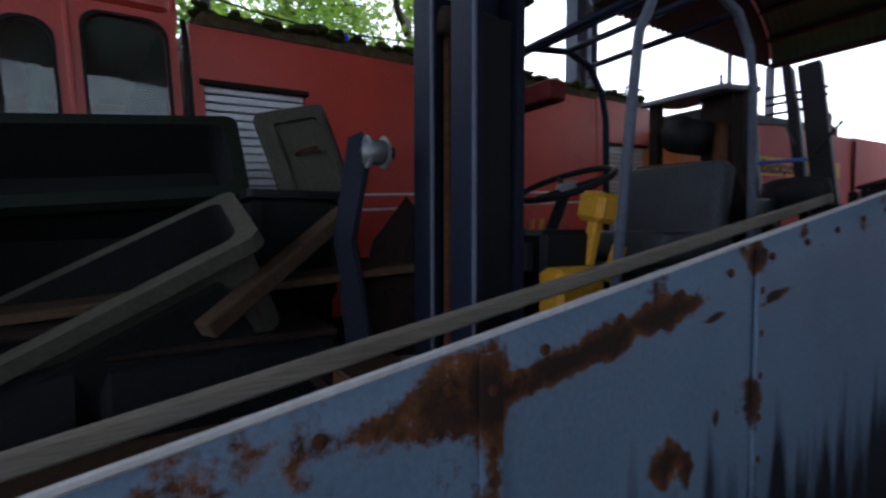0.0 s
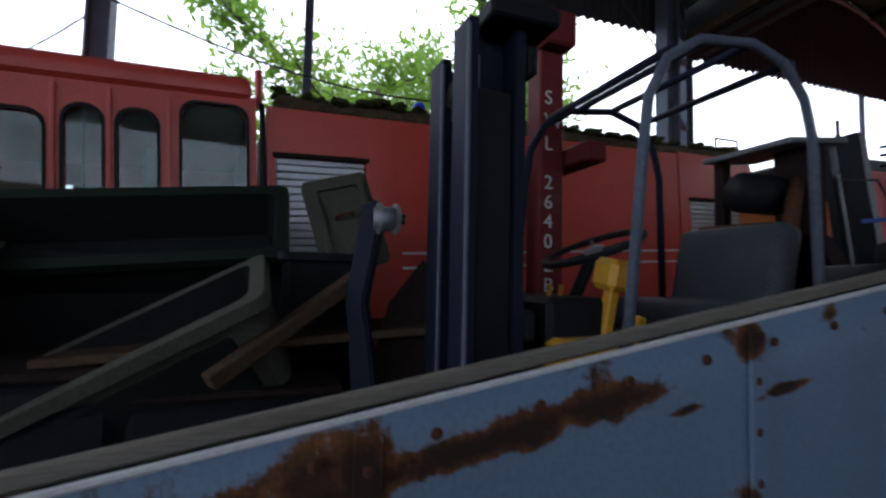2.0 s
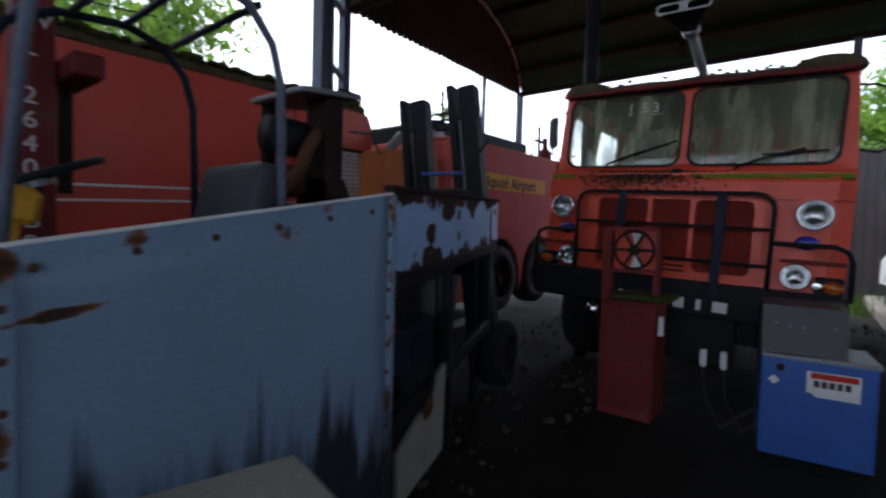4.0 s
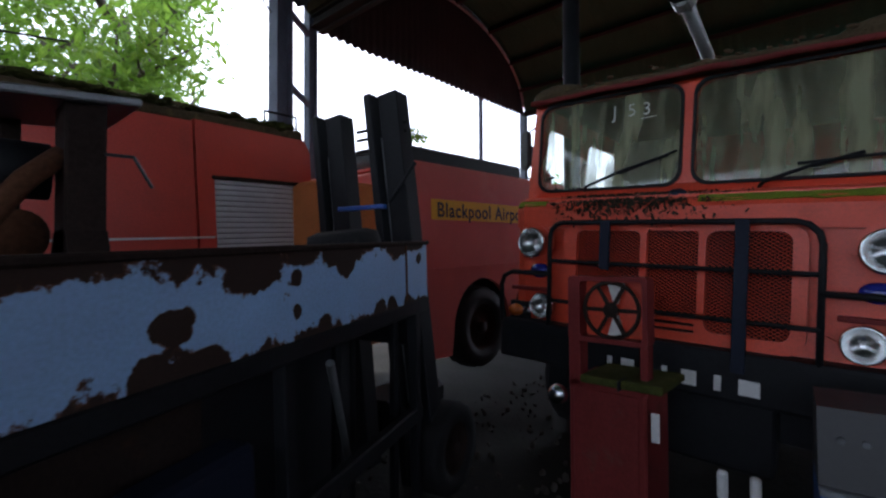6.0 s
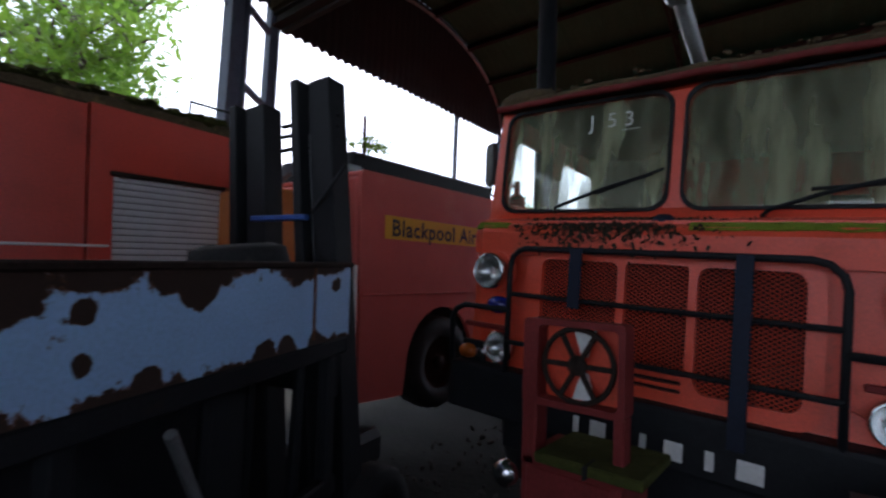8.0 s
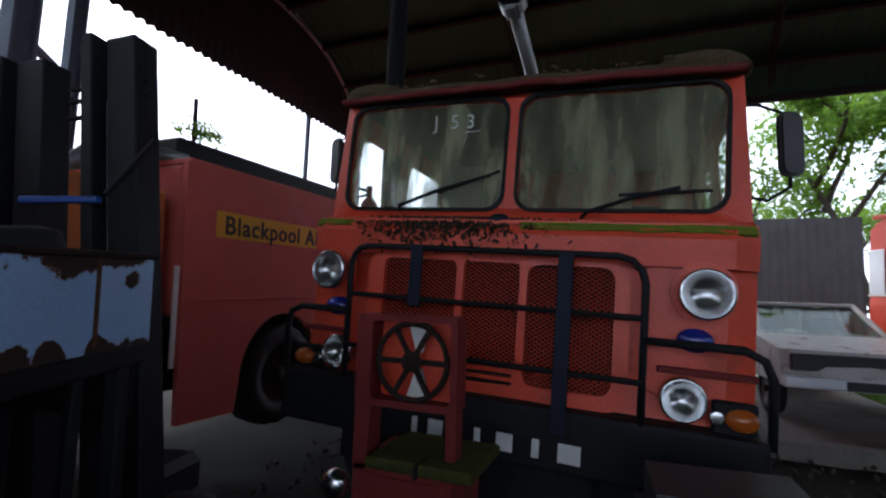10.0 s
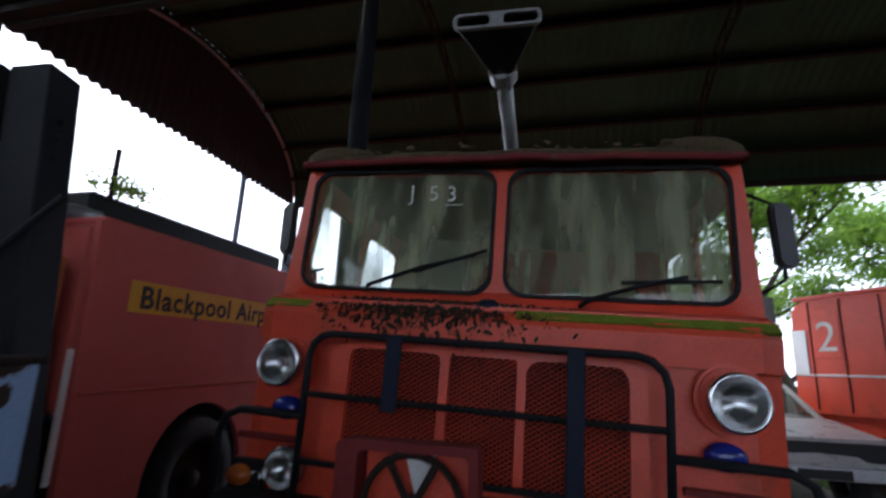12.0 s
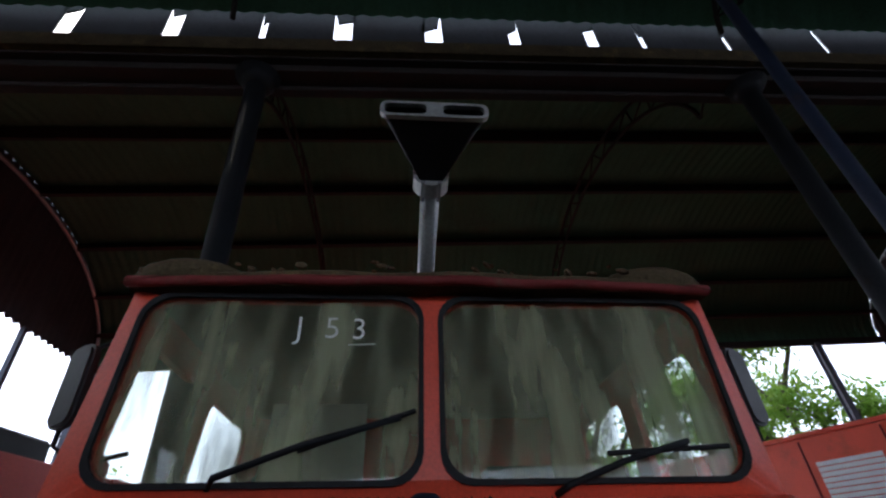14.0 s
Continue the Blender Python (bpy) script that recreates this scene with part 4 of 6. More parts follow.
# ---- red fire engine along the open side ----
def side_engine():
    T = thing("fire_engine", pose(-2.668, 0.780, 0, 3.0, 0, 6.6), "old red fire engine with shutters and mossy roof", "fire engine")
    D = 2.35

    def yz(o, t, holes=()):
        b = slab(o, t, None, None, holes)
        b.transform(Matrix.Rotation(radians(90), 4, "Z"))
        bmesh.ops.recalc_face_normals(b, faces=b.faces[:])
        return b
    wins = [(-1.5, -0.94, 1.72, 2.26), (-0.855, -0.69, 1.75, 2.31), (-0.62, -0.435, 1.75, 2.31), (-0.315, 0.025, 1.76, 2.39)]
    holes = [rounded(a, c, e, f, 0.09) for a, c, e, f in wins]
    b = yz([(-1.95, 0.75), (0.08, 0.75), (0.08, 2.46), (-1.95, 2.46)], 0.05, holes)
    cab = part("cab_side", b, RED_ENGINE, T, "glossy red cab side with arched windows")
    for (a, c, e, f), o in zip(wins, holes):
        cy, cz = (a + c) / 2, (e + f) / 2
        big = [(y + (0.014 if y > cy else -0.014), z + (0.014 if z > cz else -0.014)) for y, z in o]
        w = part("window_frame", yz(big, 0.03, [o]), RUBBER, cab, m=Matrix.Translation((0.012, 0, 0)))
        p = part("pane", yz(o, 0.006), WINDOW, cab, m=Matrix.Translation((-0.02, 0, 0)))
        p.visible_shadow = False
    for y in (-0.898, -0.655, -0.375):
        part("pillar_bead", box(0.0, 0.016, y - 0.012, y + 0.012, 1.0, 2.42, 0.005), RED_ENGINE, cab)
    part("cab_roof", box(-D, 0.03, -2.0, 0.06, 2.44, 2.58, 0.06, None, None, 3), RED_ENGINE, T, "rounded red cab roof")
    part("cab_far_side", yz([(-1.95, 0.75), (0.08, 0.75), (0.08, 2.46), (-1.95, 2.46)], 0.05, holes[:1]), RED_ENGINE, T, m=Matrix.Translation((-D, 0, 0)))
    part("cab_front", box(-D + 0.03, -0.06, -1.97, -1.93, 0.75, 2.45, 0.02), RED_ENGINE, T)
    part("cab_back", box(-D + 0.03, -0.06, 0.03, 0.07, 0.75, 2.44, 0.004), DARKINSIDE, T)
    part("cab_bench", box(-D + 0.2, -0.2, -0.9, -0.5, 0.8, 1.7, 0.05), DARKINSIDE, T)
    part("hanging_coat", box(-0.6, -0.5, -0.56, -0.48, 1.7, 2.25, 0.02), PAPER, T, "pale cloth hanging in the cab")
    part("grab_rail", tube([(0.02, 0.11, 1.0), (0.04, 0.11, 1.1), (0.04, 0.11, 2.3), (0.02, 0.11, 2.42)], 0.016, 8), BLACK, T, smooth=True)
    # bodywork with two shutter openings
    b = yz([(0.14, 0.7), (3.78, 0.7), (3.78, 2.42), (0.14, 2.42)], 0.05, [rounded(0.19, 0.76, 1.2, 2.12, 0.01), ])
    part("body_side", b, RED_ENGINE, T, "glossy red body panel")
    part("rear_body_side", yz([(3.8, 0.7), (4.92, 0.7), (4.92, 2.30), (4.86, 2.42), (3.8, 2.44)], 0.055, [rounded(3.94, 4.78, 1.0, 1.99, 0.01)]), RED_ENGINE, T)
    for y0, y1, z0, z1 in ((0.19, 0.76, 1.2, 2.12), (3.94, 4.78, 1.0, 1.99)):
        sh = part("shutter", box(-0.06, -0.05, y0, y1, z0, z1), DARKINSIDE, T)
        n = int((z1 - z0) / 0.044)
        for k in range(n):
            za = z0 + k * (z1 - z0) / n
            part("slat", box(-0.05, -0.025, y0 + 0.004, y1 - 0.004, za + 0.002, za + (z1 - z0) / n - 0.004, 0.006), ALU, sh, "ribbed aluminium shutter slat" if k == 0 else "")
        part("shutter_box", box(-0.02, 0.018, y0 - 0.02, y1 + 0.02, z1 - 0.01, z1 + 0.02, 0.005), DARKRUST, T)
    part("body_inner", box(-D, -0.07, 0.14, 4.9, 0.7, 2.40, 0.03), RED_ENGINE, T)
    for z in (1.50, 1.40):
        part("trim_strip", box(0.003, 0.012, 1.0, 3.92, z, z + 0.016, 0.003), ALU, T, "thin pale trim strip")
    part("roof_deck", box(-D + 0.1, -0.05, 0.2, 4.9, 2.42, 2.53, 0.03), LICHEN, T, "roof deck grown over with moss")
    part("roof_chest", box(-D + 0.15, -1.0, 0.35, 4.7, 2.53, 2.86, 0.05, None, None, 2), LICHEN, T, "mossy raised locker on the roof")
    rnd = random.Random(8)
    b = bmesh.new()
    for _ in range(420):
        c = bmesh.new()
        bmesh.ops.create_icosphere(c, subdivisions=1, radius=rnd.uniform(0.02, 0.06))
        c.transform(pose(rnd.uniform(-0.35, -0.03), rnd.uniform(0.2, 4.8), 2.53 + rnd.uniform(-0.02, 0.03), 0, 0, rnd.uniform(0, 90)) @ Matrix.Diagonal((1, 1.8, 0.6, 1)))
        merge(b, c)
    tagged(part("moss", b, MOSSDARK, T), kind="stuff")
    bc = part("beacon", lathe([(0.05, 0), (0.05, 0.1), (0.035, 0.125), (0, 0.13)], 18), BEACON, T, "blue rotating beacon", True, Matrix.Translation((-1.3, 1.71, 2.86)) @ Matrix.Diagonal((1.3, 1.3, 1.6, 1)))
    part("hose_reel_post", rod((-0.3, 0.12, 2.5), (-0.3, 0.12, 2.75), 0.025), RED_ENGINE, T)
    part("roof_rail", tube([(-0.1, 4.5, 2.5), (-0.1, 4.5, 2.66), (-0.1, 4.85, 2.66), (-0.1, 4.85, 2.5)], 0.012, 8), BLACK, T, smooth=True)
    part("sill", box(-D, 0.02, -1.9, 4.9, 0.5, 0.72, 0.02), BLACK, T)
    for y in (-1.3, 3.0):
        wheel(T, -0.12, y, 0.46, 0.5, 0.28, DARKRUST, 1)
        wheel(T, -D + 0.12, y, 0.46, 0.5, 0.28, DARKRUST, -1)


side_engine()


# ---- faded red truck with the yellow sign ----
def sign_truck():
    T = thing("crash_tender", pose(-2.65, 6.42, 0, 1.6, 0, 0), "faded pinkish-red airport truck with yellow sign", "truck")
    D = 2.3

    def yz(o, t, holes=()):
        b = slab(o, t, None, None, holes)
        b.transform(Matrix.Rotation(radians(90), 4, "Z"))
        bmesh.ops.recalc_face_normals(b, faces=b.faces[:])
        return b
    archp = lambda c: [(c + 0.56 * math.cos(radians(a)), 0.66 + 0.60 * math.sin(radians(a))) for a in range(0, 181, 12)]
    o = [(0.0, 2.52), (0.03, 0.45), (0.6, 0.42)] + archp(1.2)[::-1] + [(1.78, 0.45)] + archp(2.42)[::-1] + [(3.05, 0.45), (3.05, 2.52)]
    b = yz(o, 0.05)
    part("body_side", b, RED_FADED, T, "chalky faded red side panel")
    part("rear_side", yz([(3.08, 0.45), (5.6, 0.45), (5.6, 2.56), (3.08, 2.56)], 0.05), RED_FADED, T)
    part("seam_strip", box(0.003, 0.014, 0.05, 3.0, 1.40, 1.415, 0.003), RED_FADED, T)
    part("seam_strip", box(0.003, 0.03, 3.055, 3.085, 1.0, 2.5, 0.003), DARKRUST, T)
    part("pale_strip", box(0.0, 0.02, -0.07, -0.03, 0.9, 1.68, 0.004), WHITE, T, "pale edge strip")
    part("body_inner", box(-D, -0.06, 0.0, 5.5, 1.28, 2.50, 0.03), RED_FADED, T)
    part("cab_side", box(-D, -0.12, -1.0, -0.05, 0.7, 2.28, 0.04), ORANGE, T, "faded orange cab with open top")
    part("underbody", box(-D + 0.4, -0.5, 0.0, 5.5, 0.6, 1.2, 0.02), BLACK, T)
    part("roof_ledge", box(-D, -0.03, 0.05, 5.5, 2.515, 2.56, 0.01), RED_FADED, T)
    part("roof_locker", box(-D + 0.3, -0.5, 0.3, 2.9, 2.56, 2.86, 0.03), BLACK, T, "dark covered locker on the roof")
    part("roof_pipe", tube([(-0.4, -0.7, 2.3), (-0.4, -0.5, 2.5), (-0.4, 0.1, 2.62), (-0.4, 0.3, 2.62)], 0.06, 12), GREY, T, smooth=True)
    part("roof_pole", rod((-0.5, 0.45, 2.8), (-0.5, 0.45, 3.25), 0.02), DARKRUST, T)
    part("fire_monitor", lathe([(0.10, 0), (0.13, 0.1), (0.13, 0.22), (0.05, 0.32), (0.05, 0.5)], 16), RED_DULL, T, "dark red monitor head", True, pose(-0.5, 3.6, 2.56))
    for a, c in (((-0.3, 2.95, 2.55), (-0.3, 2.95, 3.15)), ((-0.3, 2.8, 2.9), (-0.3, 3.15, 2.9))):
        part("roof_bracket", rod(a, c, 0.025), BLUEBLACK, T)
    s = part("sign", box(0.003, 0.008, 0.30, 2.6, 1.94, 2.165, 0.001), SIGN, T, "yellow sign band painted on the side")
    words("Blackpool Airport", 0.225, pose(0.0095, 0.385, 1.975, 0, 0, 90), INK, s, spacing=1.12, bold=0.005)
    for y in (1.2, 2.42):
        wheel(T, -0.16, y, 0.66, 0.50, 0.32, DARKRUST, 1)
    rnd = random.Random(4)
    b = bmesh.new()
    for _ in range(160):
        c = Vector((-0.5 + rnd.gauss(0, 0.08), 0.55 + rnd.gauss(0, 0.12), 2.9 + abs(rnd.gauss(0, 0.07))))
        d = Vector((rnd.gauss(0, 1), rnd.gauss(0, 1), rnd.gauss(0, 1))).normalized() * 0.035
        e = d.orthogonal().normalized() * 0.012
        b.faces.new([b.verts.new(c + v) for v in (d, e, -d, -e)])
    w = part("weed", b, LEAF)
    w.matrix_world = pose(-2.65, 6.42, 0, 1.6, 0, 0)
    tagged(w, "small green weed growing on a truck roof", "plant", kind="stuff")


sign_truck()


# ---- blue trailer with its angled end plate ----
def trailer():
    T = thing("trailer", pose(-0.38, 0, 0), "rusty blue-grey steel trailer with riveted sides", "trailer")
    SL = 0.17
    z = lambda y: 1.0 + SL * y
    b = bmesh.new()
    n = 40
    rows = []
    for i in range(n + 1):
        y = -1.2 + (3.0 + 1.2) * i / n
        rows.append([b.verts.new((0.008 * noise.noise((y * 1.5, zz * 1.5, 2)), y, zz)) for zz in [0.12 + (z(y) - 0.12) * k / 10 for k in range(11)]])
    for r, q in zip(rows, rows[1:]):
        for k in range(10):
            b.faces.new((r[k], q[k], q[k + 1], r[k + 1]))
    ext = bmesh.ops.extrude_face_region(b, geom=b.faces[:])
    for v in ext["geom"]:
        if isinstance(v, bmesh.types.BMVert):
            v.co.x -= 0.02
    bmesh.ops.recalc_face_normals(b, faces=b.faces[:])
    side = part("side_panel", b, TRAILER, T, "blue-grey sheet with rust along the top and black run stains", True)
    part("top_lip", tube([(-0.006, y, z(y) + 0.002) for y in (-1.2, 0, 1, 2, 3.0)], 0.007, 6), WHITE, side, "pale worn top edge")
    rv = bmesh.new()
    bmesh.ops.create_uvsphere(rv, u_segments=8, v_segments=5, radius=0.011)
    rvm = bpy.data.meshes.new("rivet")
    rv.to_mesh(rvm)
    rv.free()
    rvm.materials.append(RUST)
    spots = [(1.05, 0.3 + 0.1 * k) for k in range(9)] + [(1.87, 0.25 + 0.105 * k) for k in range(10)] + [(2.96, 0.2 + 0.105 * k) for k in range(13)]
    spots += [(0.4 + 0.19 * k, z(0.4 + 0.19 * k) - 0.05) for k in range(14)]
    for y, zz in spots:
        if zz < z(y) - 0.03:
            o = new("rivet", rvm)
            o.parent = side
            o.matrix_local = Matrix.Translation((0.01, y, zz)) @ Matrix.Diagonal((0.5, 1, 1, 1))
    for y in (1.05, 1.87):
        part("seam", box(0.004, 0.012, y - 0.022, y + 0.022, 0.15, z(y) - 0.02, 0.002), TRAILER, side, "riveted seam strip")
    part("corner_post", box(-0.05, 0.012, 2.965, 3.0, 0.1, 1.505, 0.006), TRAILER, T, "rusted corner strip")
    part("marker_lamp", lathe([(0.035, 0), (0.03, 0.02), (0, 0.028)], 14), REDLENS, T, "small red marker lamp", True, pose(-0.03, 3.002, 0.98, -90, 0, 0))
    part("inner_rail", box(-0.236, -0.212, -1.2, 2.95, -0.022, 0.014, 0.005, None, pose(0, 0, 0.972, math.degrees(math.atan(SL)), 0, 0)), WOOD, T, "weathered flat grey rail")
    part("deck", box(-1.7, -0.03, -1.2, 3.0, 0.42, 0.5, 0.01), DARKRUST, T)
    # shallow end plate, turned away from the side
    A = math.degrees(math.atan2(0.778, 2.038))
    E = part("end_plate", slab([(0, -0.02), (2.18, -0.02), (2.18, 0.31), (0, 0.31)], 0.02), PLATE, T, "pale blue plate with flaking paint and rust", m=pose(0, 3.0, 1.22, 0, -2.6, 90 + A) @ pose(0, 0, 0))
    part("plate_lip", box(-0.01, 2.2, -0.012, 0.045, 0.30, 0.325, 0.006), DARKRUST, E)
    part("plate_bottom", box(0, 2.18, 0.0, 0.03, -0.10, -0.02, 0.01), BLACK, E)
    part("seam", box(1.88, 1.895, -0.006, 0.0, 0.0, 0.3), RUST, E)
    part("end_frame", box(0.02, 2.16, 0.03, 0.09, -0.75, -0.66, 0.01), BLACK, E)
    for u in (0.05, 0.95, 2.1):
        part("upright", box(u - 0.03, u + 0.03, 0.03, 0.09, -1.2, 0.28, 0.006), BLACK, E, "dark steel upright")
    part("brace", rod((1.3, 0.1, -0.2), (1.75, 0.3, -0.9), 0.02), GREY, E)
    part("lower_panel", slab([(0.1, -1.05), (0.75, -1.1), (0.8, -0.62), (0.66, -0.64), (0.6, -0.72), (0.1, -0.80)], 0.02, Matrix.Translation((0, 0.02, 0))), ACGREY, E, "flaking white lower panel with rust")
    part("rust_patch", slab(rounded(0.42, 0.56, -0.80, -0.70, 0.03), 0.004, Matrix.Translation((0, 0.014, 0))), RUST, E)
    part("lamp_box", box(0.42, 0.85, 0.1, 0.25, -0.60, -0.36, 0.02), BLUEBLACK, E, "dark glazed box on the frame")
    part("lower_sheet", box(0.0, 2.1, 0.5, 0.52, -1.15, 0.25, 0.005), BLACK, E)


trailer()


# ---- forklifts ----
def forklift():
    T = thing("forklift", pose(-1.25, 2.3, 0, 0, 0, 0), "old yellow and black forklift with tubular overhead guard", "forklift")
    L = lambda x, y, z: (x + 1.25, y - 2.3, z)
    for x, nm in ((-1.045, 0), (-1.30, 1)):
        top = 2.23 if nm == 0 else 2.20
        b = slab([(-0.06, -0.11), (0.06, -0.11), (0.06, -0.075), (-0.03, -0.075), (-0.03, 0.065), (0.06, 0.065), (0.06, 0.10), (-0.06, 0.10)], top - 0.15)
        b.transform(Matrix(((1, 0, 0, 0), (0, 0, 1, 0), (0, 1, 0, 0.15), (0, 0, 0, 1))))
        bmesh.ops.recalc_face_normals(b, faces=b.faces[:])
        mst = part("mast_channel", b, BLUEBLACK, T, "blue-black steel mast channel", m=pose(*L(x, 1.55, 0), 0, 0, 4))
        b = box(-0.045, 0.045, -0.07, 0.06, 0.2, top - 0.22, 0.006)
        part("inner_channel", b, BLACK, mst)
        part("worn_edge", box(0.048, 0.062, -0.113, -0.10, 0.3, top - 0.02, 0.003), POST, mst, "bright worn running edge")
        part("inner_web", box(-0.012, 0.02, -0.07, -0.05, 0.3, top - 0.1, 0.003), GREY, mst)
        part("lift_chain", box(-0.09, -0.08, -0.05, 0.0, 0.4, top - 0.3, 0.003), RUST, mst, "rusty lift chain")
    for z in (2.13, 1.25, 0.5):
        part("mast_cross", box(*sorted((L(-1.36, 0, 0)[0], L(-0.99, 0, 0)[0])), -0.64, -0.60, z - 0.05, z + 0.05, 0.008), BLACK, T)
    part("mast_head", box(L(-1.1, 0, 0)[0], L(-0.93, 0, 0)[0], -0.80, -0.55, 2.225, 2.285, 0.008), BLACK, T)
    part("lift_ram", rod(L(-1.185, 1.56, 0.3), L(-1.185, 1.56, 2.02), 0.032), RUST, T, smooth=True)
    links = bmesh.new()
    for k in range(44):
        w = 0.011 if k % 2 else 0.016
        box(L(-1.145, 0, 0)[0] - w, L(-1.145, 0, 0)[0] + w, -0.80, -0.79, 0.75 + 0.03 * k, 0.777 + 0.03 * k, 0.002, links)
    part("leaf_chain", links, RUST, T, "rusty leaf chain with separate links")
    part("chain_anchor", rod(L(-1.19, 1.46, 2.05), L(-1.19, 1.56, 2.05), 0.045, n=16), DARKRUST, T, "chain pulley on the ram head", True)
    part("ram_rod", rod(L(-1.235, 1.51, 0.3), L(-1.235, 1.51, 2.06), 0.016), RUST, T, smooth=True)
    # overhead guard: two hoops, cross bars and far hoop
    for x in (-0.85, -1.62):
        pts = [L(x, 1.93, 1.1), L(x + 0.02, 1.99, 1.85), L(x + 0.02, 2.01, 2.0), L(x + 0.02, 2.09, 2.14), L(x, 2.25, 2.24), L(x, 2.5, 2.27), L(x, 2.66, 2.22), L(x, 2.76, 2.10), L(x, 2.80, 1.95), L(x, 2.82, 1.2)]
        part("guard_hoop", tube(pts, 0.018, 12), POST if x > -1 else BLUEBLACK, T, "grey tubular guard hoop", True)
    for y, z in ((2.12, 2.18), (2.3, 2.255), (2.5, 2.275), (2.7, 2.235)):
        part("guard_bar", rod(L(-0.85, y, z), L(-1.62, y, z), 0.016), BLUEBLACK, T, smooth=True)
    # cowl, tank, levers
    part("cowl", box(*sorted((L(-1.22, 0, 0)[0], L(-0.92, 0, 0)[0])), -0.55, -0.32, 0.35, 1.21, 0.02), YELLOW, T, "yellow painted front cowl")
    lv = part("lever", box(-0.022, 0.022, -0.02, 0.02, 0, 0.26, 0.006), YELLOW, T, "thick yellow hand lever", m=pose(*L(-1.02, 1.97, 1.15), -6, 8, 0))
    part("knob", box(-0.06, 0.06, -0.055, 0.055, 0.22, 0.33, 0.02), YELLOW, lv)
    for d in (0.0, 0.05):
        part("thin_lever", rod(L(-1.15, 1.80 + d, 1.1), L(-1.2, 1.88 + d, 1.38), 0.009), YELLOW, T, "worn thin lever")
    part("pedal_lever", box(-0.02, 0.02, -0.02, 0.02, 0, 0.14, 0.005), YELLOW, T, m=pose(*L(-0.95, 2.02, 1.15), -12, 12, 0))
    part("steering_column", rod(L(-1.24, 1.9, 1.1), L(-1.24, 2.1, 1.5), 0.025), BLACK, T)
    R = pose(*L(-1.24, 2.1, 1.53), 22, 0, 0)
    sw = part("steering_wheel", tube([(0.2 * math.cos(2 * math.pi * k / 32), 0.2 * math.sin(2 * math.pi * k / 32), 0) for k in range(32)], 0.014, 10, True), BLACK, T, "thin black steering wheel", True, R)
    for k in range(3):
        a = 2 * math.pi * k / 3 + 0.4
        part("spoke", rod((0, 0, -0.02), (0.195 * math.cos(a), 0.195 * math.sin(a), 0), 0.009), BLACK, sw)
    part("hub", lathe([(0.05, -0.04), (0.045, 0.0), (0, 0.012)], 16), GREY, sw, smooth=True)
    part("dash", box(*sorted((L(-1.6, 0, 0)[0], L(-1.0, 0, 0)[0])), -0.55, -0.28, 0.9, 1.34, 0.02), BLACK, T)
    part("seat", box(*sorted((L(-1.5, 0, 0)[0], L(-0.93, 0, 0)[0])), 0.05, 0.55, 1.2, 1.33, 0.045, None, None, 3), VINYL, T, "torn dusty black vinyl seat cushion", True)
    b = box(*sorted((L(-1.48, 0, 0)[0], L(-0.95, 0, 0)[0])), 0.0, 0.13, 0.0, 0.40, 0.05, None, None, 3)
    part("backrest", b, VINYL, T, "dusty grey vinyl backrest", True, pose(0, 0.40, 1.27, -12, 0, 0))
    part("seat_base", box(*sorted((L(-1.62, 0, 0)[0], L(-0.9, 0, 0)[0])), -0.1, 0.75, 0.7, 1.2, 0.03), BLACK, T)
    part("body", box(*sorted((L(-1.65, 0, 0)[0], L(-0.9, 0, 0)[0])), -0.5, 1.25, 0.3, 0.8, 0.05), YELLOW, T, "grimy yellow chassis")
    # rear pillar with plate, flared foot, air filter and exhaust can
    part("rear_pillar", box(-0.09, 0.09, -0.06, 0.06, 0, 0.85, 0.008), DARKRUST, T, "rusty brown rear pillar", m=pose(*L(-1.28, 3.36, 1.25)))
    foot = [(-0.32, 0.0), (0.32, 0.0), (0.26, 0.12), (0.10, 0.42), (-0.10, 0.42), (-0.26, 0.12)]
    part("flared_foot", slab(foot, 0.12, pose(*L(-1.28, 3.30, 1.22))), DARKRUST, T)
    part("top_plate", box(-0.36, 0.13, -0.22, 0.18, 0, 0.03, 0.006), GREY, T, m=pose(*L(-1.28, 3.34, 2.08), 6, 0, 0))
    part("side_strut", box(-0.03, 0.03, -0.03, 0.03, 0, 0.82, 0.005), DARKRUST, T, m=pose(*L(-1.58, 3.2, 1.25)))
    part("air_filter", rod(L(-1.35, 3.05, 1.85), L(-1.35, 3.28, 1.85), 0.10, n=20), BLACK, T, "round black air filter", True)
    part("engine_can", rod(L(-1.62, 3.1, 1.62), L(-1.3, 3.2, 1.62), 0.09, n=18), RUST, T, "rusty engine canister", True)
    part("manifold", tube([L(-1.2, 3.0, 1.5), L(-1.15, 3.1, 1.65), L(-1.2, 3.2, 1.8), L(-1.25, 3.3, 1.9)], 0.035, 10), RUST, T, smooth=True)
    part("wiring", tube([L(-1.12, 3.4, 1.9), L(-1.0, 3.45, 1.88), L(-0.98, 3.5, 1.78)], 0.006, 6), BLACKPLASTIC, T)
    part("counterweight", box(*sorted((L(-1.7, 0, 0)[0], L(-0.9, 0, 0)[0])), 0.75, 1.35, 0.4, 1.22, 0.06, None, None, 2), DARKRUST, T, "rusty cast counterweight")
    for x, s in ((-0.92, 1), (-1.62, -1)):
        wheel(T, L(x, 0, 0)[0], -0.25, 0.3, 0.3, 0.18, YELLOW, s)
        wheel(T, L(x, 0, 0)[0], 0.95, 0.25, 0.25, 0.15, YELLOW, s)


forklift()


